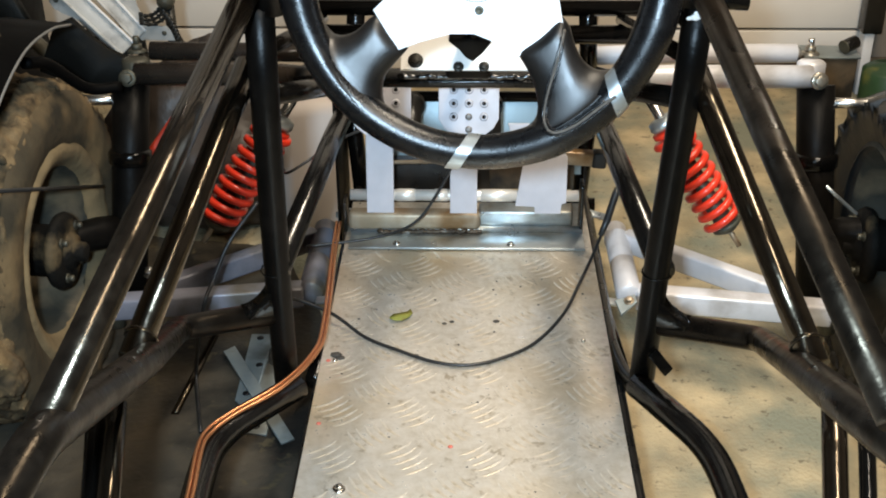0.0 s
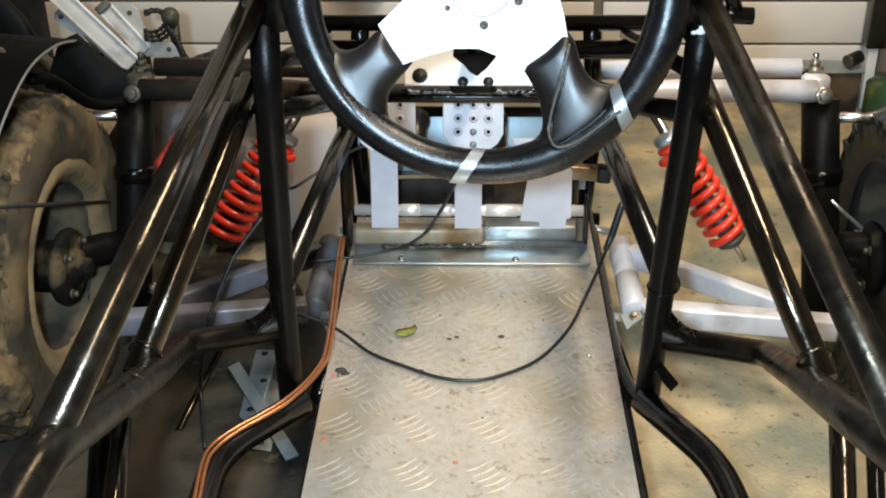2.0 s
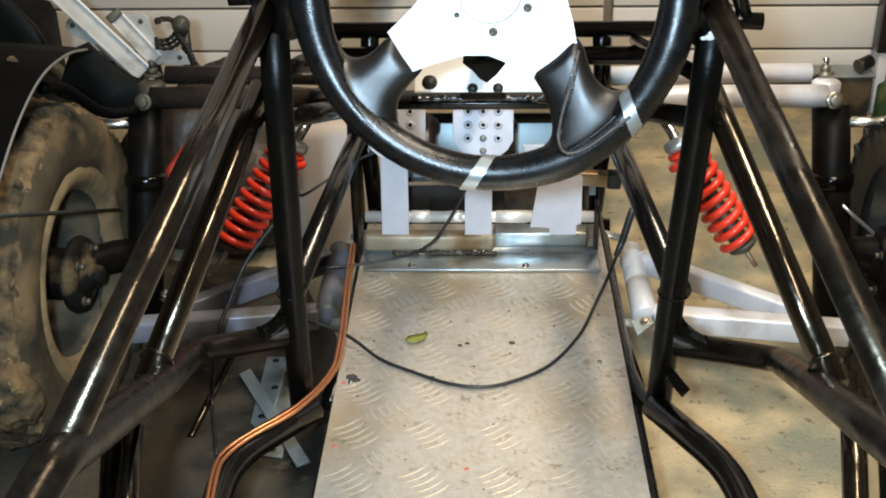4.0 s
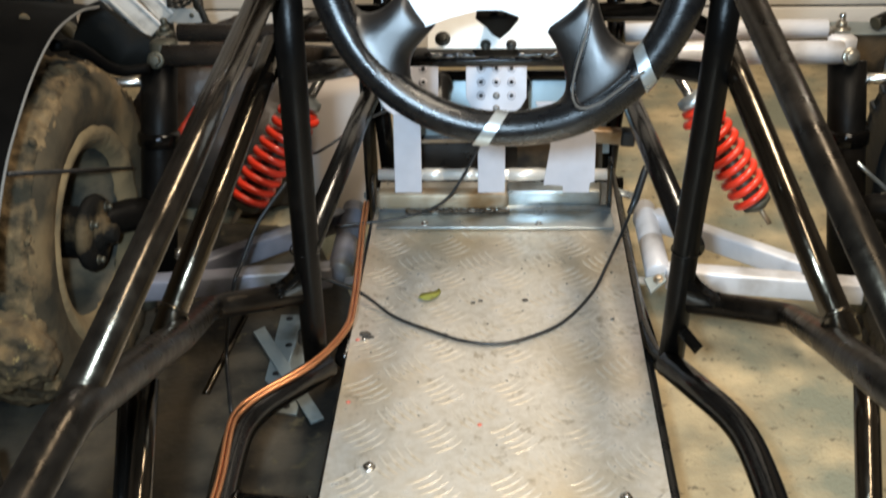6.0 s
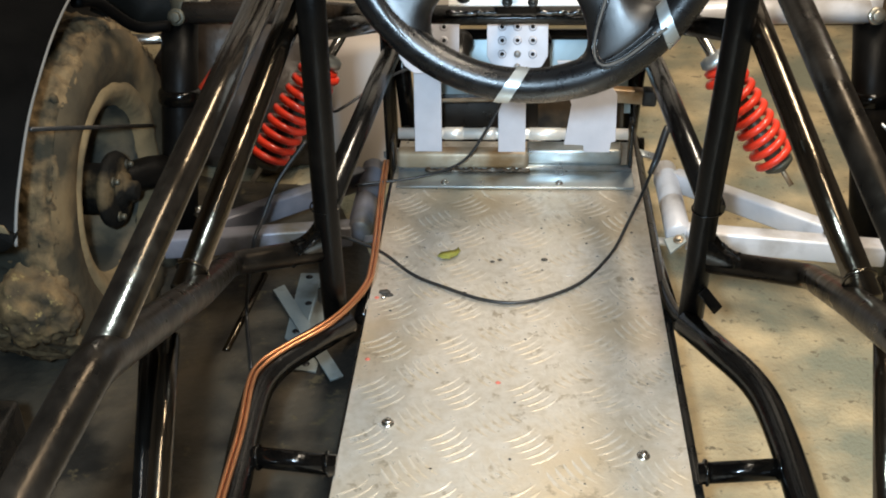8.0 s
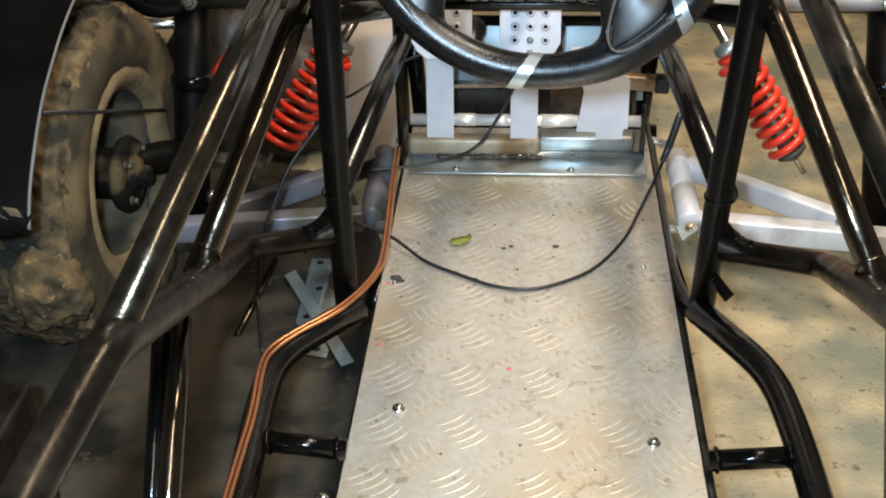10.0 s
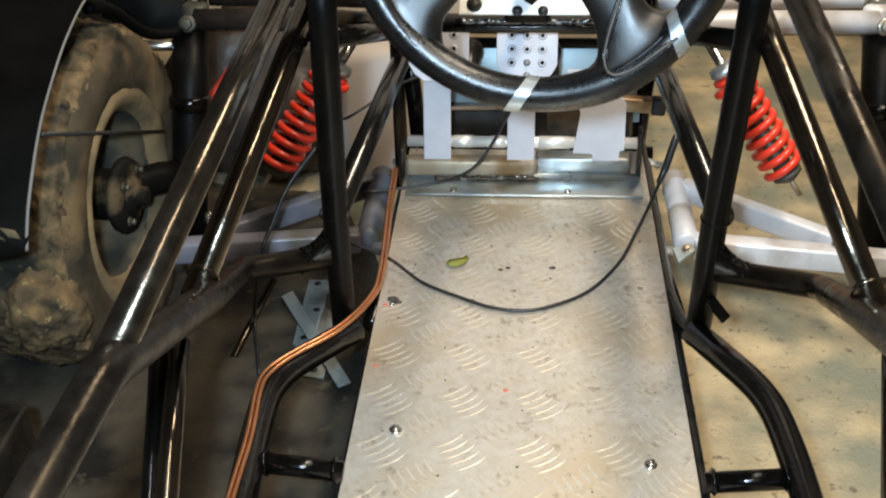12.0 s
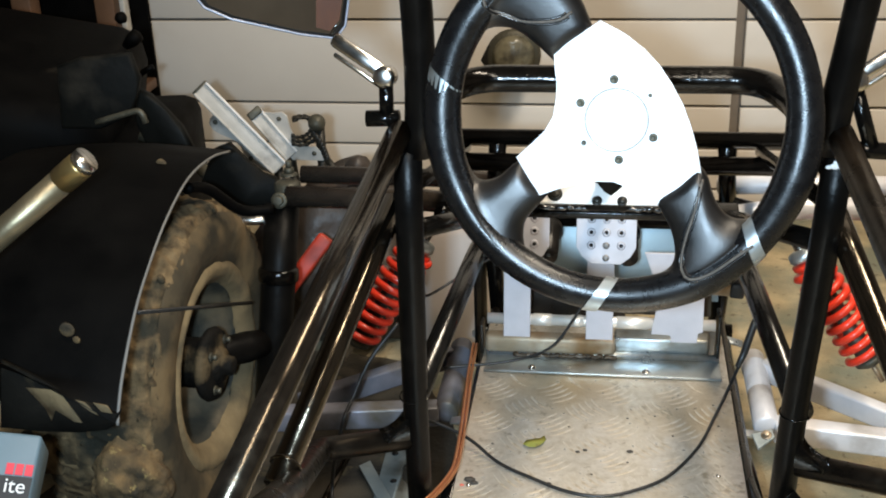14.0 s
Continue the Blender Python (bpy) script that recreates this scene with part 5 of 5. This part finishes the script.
# painted rail hardware standing behind the wheel
for a, b, w, deep, name, origin, ear, holes in (
        ((-0.7718, 2.1088, 0.5322), (-0.6158, 2.06, 0.3893), 0.031, 0.016, "white painted runner rail leaning by the wheel", (-0.751, 2.09, 0.4839),
         [(0.0049, 0.0043), (-0.0051, -0.005), (-0.0082, -0.0157), (-0.0007, -0.029), (0.0168, -0.0386), (0.0406, -0.0482), (0.0532, -0.0626), (0.0588, -0.0876), (0.0682, -0.1045), (0.097, -0.1125), (0.1179, -0.1224), (0.1153, -0.1046), (0.0605, -0.0431)], [(0.0055, -0.0119), (0.0706, -0.0859)]),
        ((-0.6831, 2.15, 0.4721), (-0.614, 2.15, 0.3832), 0.026, 0.014, "white painted rail with a notched bracket leaning behind the first", (-0.6391, 2.15, 0.4697),
         [(-0.0252, 0.0045), (-0.0038, 0.0035), (0.0114, 0.0052), (0.0211, -0.0023), (0.0257, -0.0264), (0.0323, -0.0485), (0.0479, -0.0619), (0.0645, -0.0687), (0.0756, -0.0665), (0.0936, -0.0868), (0.0908, -0.0962), (0.026, -0.096), (-0.04, -0.0085)], [(0.0048, -0.0087), (0.0717, -0.0808)])):
    a, b = Vector(a), Vector(b)
    rail = thing("runner_rail", name, "rail", (b.x, b.y, 0), group="runner rails by the wheel")
    fr = plane_frame((a + b) / 2, b - a, (0.25, -1, 0.35))
    long = (b - a).length
    world_part("web", box(bmesh.new(), (a + b) / 2, (long, w, deep), bevel=0.003, axes=fr), GRIMY_WHITE, rail)
    for side in (-1, 1):
        world_part("lip", box(bmesh.new(), fr @ Vector((0, side * w / 2, 0.003)), (long, 0.005, deep + 0.006), bevel=0.0015, axes=fr), WHITE if side > 0 else GRIMY_WHITE, rail)
    flat = plane_frame(origin, (1, 0, 0), (0, -1, 0))
    world_part("bracket_ear", slab(bmesh.new(), ear, flat, 0.004, 0.001), GRIMY_WHITE, rail, "grimy white notched bracket", smooth=False)
    for x, z in holes:
        world_part("bolt", bolt(bmesh.new(), flat @ Vector((x, z, 0.0)), (0, -1, 0), 0.0032, 0.004), OLIVE, rail)
    world_part("end_clip", box(bmesh.new(), a, (0.016, w * 1.15, deep + 0.008), bevel=0.002, axes=fr), OLIVE, rail)
    world_part("prop", tube([b + Vector((-0.012, 0.03, -0.004)), (b.x + 0.02, b.y + 0.03, 0.004)], 0.010, 0.01, 10), CHAIN, rail, "dark prop down to the floor")
bag = bmesh.new()
bmesh.ops.create_icosphere(bag, subdivisions=4, radius=0.2, matrix=Matrix.Translation((-0.50, 2.12, 0.165)) @ Matrix.Diagonal((0.95, 0.65, 0.95, 1)))
for v in bag.verts:
    v.co += (v.co - Vector((-0.50, 2.12, 0.165))).normalized() * (0.035 * noise.noise(v.co * 9) + 0.03 * abs(noise.noise(v.co * 17)) + 0.014 * noise.noise(v.co * 38))
    v.co.z = max(v.co.z, 0.002)
refuse = thing("refuse_bag", "crumpled dark grey plastic bag lying on the concrete", "bag", (-0.50, 2.12, 0))
world_part("sack", bag, BAG, refuse)
knot = sweep(bmesh.new(), spline([(-0.47, 2.08, 0.34), (-0.455, 2.06, 0.372), (-0.465, 2.05, 0.395), (-0.44, 2.03, 0.41)], 5), [0.020, 0.016, 0.012, 0.010, 0.008, 0.010, 0.012, 0.014, 0.015, 0.017, 0.019, 0.020, 0.021, 0.022, 0.021, 0.018][:16], 10)
world_part("tied_neck", knot, BAG, refuse)
# chain and sprocket lump beside the rails
motor = thing("chain_drive", "grimy chain and sprocket hung behind the rails", "chain drive", (-0.55, 2.24, 0))
dome_at = Vector((-0.5549, 2.14, 0.4567))
world_part("motor_dome", lathe(bmesh.new(), [(-0.014, 0.010), (-0.012, 0.0165), (0.004, 0.0175), (0.012, 0.0145), (0.017, 0.008), (0.019, 0.0)], dome_at, (0.35, -1, 0.5), 24), OLIVE, motor, "dull metal motor dome")
for k in range(3):
    ring_at = Vector((-0.5954, 2.16, 0.4418)) + Vector((0.004 * k, -0.006 * k, -0.003 * k))
    m = plane_frame(ring_at, (1, 0, 0.6), (0.5, -0.7, 0.5))
    arc_r = 0.026 + 0.004 * k
    path = [m @ Vector((arc_r * math.cos(q), arc_r * 0.8 * math.sin(q), 0)) for q in (radians(-150 + 12 * n) for n in range(22))]
    world_part("chain_loop", sweep(bmesh.new(), path, 0.0032, 8), CHAIN, motor)
    for n in range(0, 22, 2):
        world_part("chain_link", box(bmesh.new(), path[n], (0.008, 0.006, 0.009), (n * 31 % 70, n * 17 % 90, n * 23 % 60), 0.0015), CHAIN, motor)
hang = spline([(-0.5603, 2.13, 0.4377), (-0.553, 2.13, 0.4266), (-0.5467, 2.13, 0.4154), (-0.5426, 2.13, 0.4042), (-0.5394, 2.13, 0.3941), (-0.5363, 2.13, 0.3839)], 3)
for n, p in enumerate(hang):
    world_part("chain_link", box(bmesh.new(), p, (0.010, 0.006, 0.012), (20 * (n % 2), 35, 50 * (n % 2)), 0.002), CHAIN, motor)
world_part("post", sweep(bmesh.new(), [hang[-1], (hang[-1].x + 0.02, hang[-1].y, hang[-1].z - 0.03), (hang[-1].x + 0.02, 2.15, 0.0)], 0.007, 10), CHAIN, motor)
world_part("post", sweep(bmesh.new(), [dome_at + Vector((0, 0.02, 0)), (dome_at.x, dome_at.y + 0.03, 0.0)], 0.010, 10), CHAIN, motor)

# dark bench seat and clutter beside the wheel
seat = thing("quad_seat", "bulky black vinyl seat unit stored beside the wheel", "seat", (-1.05, 1.95, 0))
bm = bmesh.new()
box(bm, (-1.13, 1.95, 0.57), (0.52, 0.46, 0.20), (8, 12, 10), 0.06)
world_part("cushion", bm, PLASTIC, seat)
bm = bmesh.new()
box(bm, (-1.03, 1.98, 0.25), (0.50, 0.40, 0.50), (0, 0, 8), 0.03)
world_part("base", bm, PLASTIC, seat)
bm = tube([(-0.80, 1.86, 0.52), (-0.72, 1.84, 0.50), (-0.66, 1.86, 0.42), (-0.66, 1.9, 0.2)], 0.012, 0.04)
world_part("bracket", bm, OLIVE, seat)
world_part("knob", lathe(bmesh.new(), [(0, 0.008), (0.02, 0.014), (0.035, 0.014), (0.04, 0.006)], (-0.895, 2.06, 0.63), (0.6, 0, 0.5), 14), PLASTIC, seat)
world_part("lever", tube([(-0.90, 2.07, 0.55), (-0.872, 2.07, 0.578), (-0.850, 2.07, 0.588)], 0.006, 0.01, 10), PLASTIC, seat)
world_part("knob", lathe(bmesh.new(), [(0, 0.006), (0.006, 0.011), (0.016, 0.011), (0.02, 0.005)], (-0.90, 2.05, 0.685), (0.7, -0.2, 0.2), 14), PLASTIC, seat)
bm = bmesh.new()
slab(bm, [(0.0, 0.0), (0.038, 0.0133), (0.125, 0.0211), (0.1371, -0.0197), (0.1291, -0.0479), (0.1165, -0.0815), (0.0623, -0.1044), (-0.0045, -0.1034)], plane_frame((-0.869, 1.72, 0.6838), (1, 0, 0), (0.05, -1, 0.1)), 0.014, 0.006)
world_part("side_panel", bm, GREENISH, seat, "dusty grey-green side panel")
bm = bmesh.new()
slab(bm, [(0.0, 0.0), (0.0118, 0.0538), (0.032, 0.0443), (0.0561, 0.0203), (0.0817, -0.0088), (0.101, -0.0512), (0.0869, -0.0454), (0.0563, -0.052), (0.0192, -0.0465)], plane_frame((-0.7678, 1.76, 0.5796), (1, 0, 0), (0, -1, 0.1)), 0.016, 0.006)
world_part("fender", bm, GREENISH, seat, "dusty grey-green fender edge")
world_part("stay", tube([(-0.80, 1.69, 0.60), (-0.76, 1.69, 0.612), (-0.722, 1.69, 0.622), (-0.716, 1.69, 0.60)], 0.005, 0.02, 10), OLIVE, seat)
shelf = thing("wooden_rack", "dark brown wooden rack against the cladding", "rack", (-1.25, 2.6, 0))
for x in (-1.6, -1.38, -1.17):
    world_part("post", box(bmesh.new(), (x, 2.62, 0.75), (0.05, 0.05, 1.5), bevel=0.004), WOOD, shelf)
world_part("edge_strip", box(bmesh.new(), (-1.122, 2.60, 0.75), (0.012, 0.03, 1.5), bevel=0.002), GRIMY_WHITE, shelf, "pale painted edge strip")
for z in (0.35, 0.82, 1.2):
    world_part("shelf_board", box(bmesh.new(), (-1.385, 2.64, z), (0.48, 0.3, 0.025), bevel=0.003), WOOD, shelf)
world_part("back_board", box(bmesh.new(), (-1.385, 2.80, 0.75), (0.48, 0.012, 1.5), bevel=0.002), PLASTIC, shelf)
# bright tube with brass end
pump = thing("chrome_tube", "bright steel tube with a tarnished brass end", "tube", (-0.70, 1.10, 0.0))
sweep(bm := bmesh.new(), [(-0.80, 1.09, 0.545), (-0.566, 1.10, 0.727)], 0.0150, 24)
world_part("barrel", bm, BARREL, pump)
sweep(bm := bmesh.new(), [(-0.566, 1.10, 0.727), (-0.543, 1.101, 0.745), (-0.540, 1.101, 0.7475)], [0.0158, 0.0158, 0.0145], 24)
world_part("ferrule", bm, BRASS, pump)
world_part("end_ring", sweep(bmesh.new(), [(-0.541, 1.101, 0.7467), (-0.534, 1.101, 0.752)], 0.0150, 24), CHROME, pump, "bright end ring")
world_part("stand", box(bmesh.new(), (-0.84, 1.09, 0.27), (0.14, 0.10, 0.54), bevel=0.02), WOOD, pump)
# printed carton
carton = thing("printed_carton", "pale blue and black printed carton with red squares", "carton", (-0.67, 1.0, 0))
CART = plane_frame((-0.628, 0.945, 0.474), (1, 0.10, -0.08), (0.30, -0.62, 0.72))
box(bm := bmesh.new(), CART @ Vector((0, -0.115, -0.035)), (0.112, 0.285, 0.07), bevel=0.004, axes=CART)
world_part("body", bm, CARTON, carton)
slab(bm := bmesh.new(), [(-0.055, -0.245), (0.055, -0.245), (0.055, -0.0195), (-0.055, -0.0195)], CART @ Matrix.Translation((0, 0, 0.0015)), 0.001, 0)
world_part("label_panel", bm, INK, carton, smooth=False)
for i in range(3):
    x = 0.050 - 0.0098 * i
    slab(bm := bmesh.new(), [(x - 0.0040, -0.018), (x + 0.0040, -0.018), (x + 0.0040, -0.006), (x - 0.0040, -0.006)], CART @ Matrix.Translation((0, 0, 0.0015)), 0.001, 0)
    world_part("red_square", bm, REDINK, carton, smooth=False)
world_part("crate", box(bmesh.new(), (-0.67, 0.98, 0.10), (0.16, 0.22, 0.20), bevel=0.006), BLACK_DULL, carton)


def word(text, size, place_m, material, parent, name):
    cu = bpy.data.curves.new(name, "FONT")
    cu.body, cu.size, cu.extrude = text, size, 0.0003
    ob = new(name + "_tmp", cu)
    me = bpy.data.meshes.new_from_object(ob.evaluated_get(bpy.context.evaluated_depsgraph_get()))
    bpy.data.objects.remove(ob)
    me.transform(place_m)
    bm = bmesh.new()
    bm.from_mesh(me)
    world_part(name, bm, material, parent, smooth=False)


word("ite", 0.022, CART @ Matrix.Translation((0.0275, -0.037, 0.0022)), WHITE, carton, "lettering")

# things by the far side of the cladding
post = thing("steel_post", "dark steel post on a pale foot before the cladding", "post", (1.024, 2.85, 0))
world_part("shaft", box(bmesh.new(), (1.024, 2.85, 0.982), (0.048, 0.05, 1.636), bevel=0.003), BLACK_DULL, post)
world_part("foot", box(bmesh.new(), (1.022, 2.855, 0.0825), (0.025, 0.04, 0.165), bevel=0.003), WHITE, post, "pale painted foot")
sill = thing("scrap_crate", "low rusty crate with a grey sheet lid by the cladding", "crate", (0.93, 2.83, 0))
world_part("body", box(bmesh.new(), (0.93, 2.835, 0.058), (0.12, 0.08, 0.116), bevel=0.004), DARKBROWN, sill)
world_part("lid", slab(bmesh.new(), [(-0.075, -0.045), (0.062, -0.045), (0.068, 0.04), (-0.07, 0.045)], Matrix.Translation((0.93, 2.83, 0.119)), 0.005, 0.001), OFFCUT, sill, "grey sheet metal lid")
tin = thing("tin", "short dark round tin lying on the crate lid", "tin", (0.968, 2.81, 0.122))
a, b = Vector((0.950, 2.80, 0.139)), Vector((0.986, 2.82, 0.148))
world_part("can", lathe(bmesh.new(), [(-0.020, 0.0), (-0.020, 0.015), (-0.018, 0.017), (0.018, 0.017), (0.020, 0.0155), (0.020, 0.0)], (a + b) / 2, b - a, 24), BLACK_DULL, tin)
world_part("rim", lathe(bmesh.new(), [(-0.0215, 0.0150), (-0.0215, 0.0175), (-0.018, 0.0178), (-0.018, 0.0150)], (a + b) / 2, b - a, 24), OLIVE, tin, "pale worn rim")
# Added strip that gives the brown of the floor where the wall stands too near
bm = box(bmesh.new(), (1.25, 2.893, 0.040), (1.3, 0.012, 0.080), bevel=0.002)
tagged(part("floor_tone_strip", bm, DARKBROWN), "brown strip standing in for floor along the foot of the cladding", kind="structure")
g = thing("green_can", "green painted metal can on the concrete", "can", (1.06, 2.74, 0))
world_part("can_body", lathe(bmesh.new(), [(0, 0.07), (0.005, 0.073), (0.10, 0.073), (0.11, 0.06), (0.12, 0.02), (0.13, 0.02)], (1.06, 2.74, 0), (0, 0, 1), 24), GREEN, g)
l = thing("head_lamp", "old grimy headlamp hung on the cladding", "lamp", (-0.2249, 2.8, 0.421))
world_part("shell", lathe(bmesh.new(), [(0, 0.03), (0.03, 0.06), (0.06, 0.068), (0.07, 0.06), (0.066, 0.0)], (-0.2249, 2.86, 0.4207), (0.1, -1, 0), 24), OLIVE, l)
world_part("lens", lathe(bmesh.new(), [(0.067, 0.060), (0.076, 0.035), (0.079, 0.0)], (-0.2249, 2.86, 0.4207), (0.1, -1, 0), 24), LENS, l, "dusty olive lamp glass")
world_part("bracket", slab(bmesh.new(), [(-0.075, -0.01), (-0.03, -0.075), (0.035, -0.085), (0.03, -0.05), (-0.055, 0.03)], plane_frame((-0.2249, 2.79, 0.4207), (1, 0, 0), (0, -1, 0)), 0.006, 0.002), CHAIN, l, "grimy steel lamp bracket")
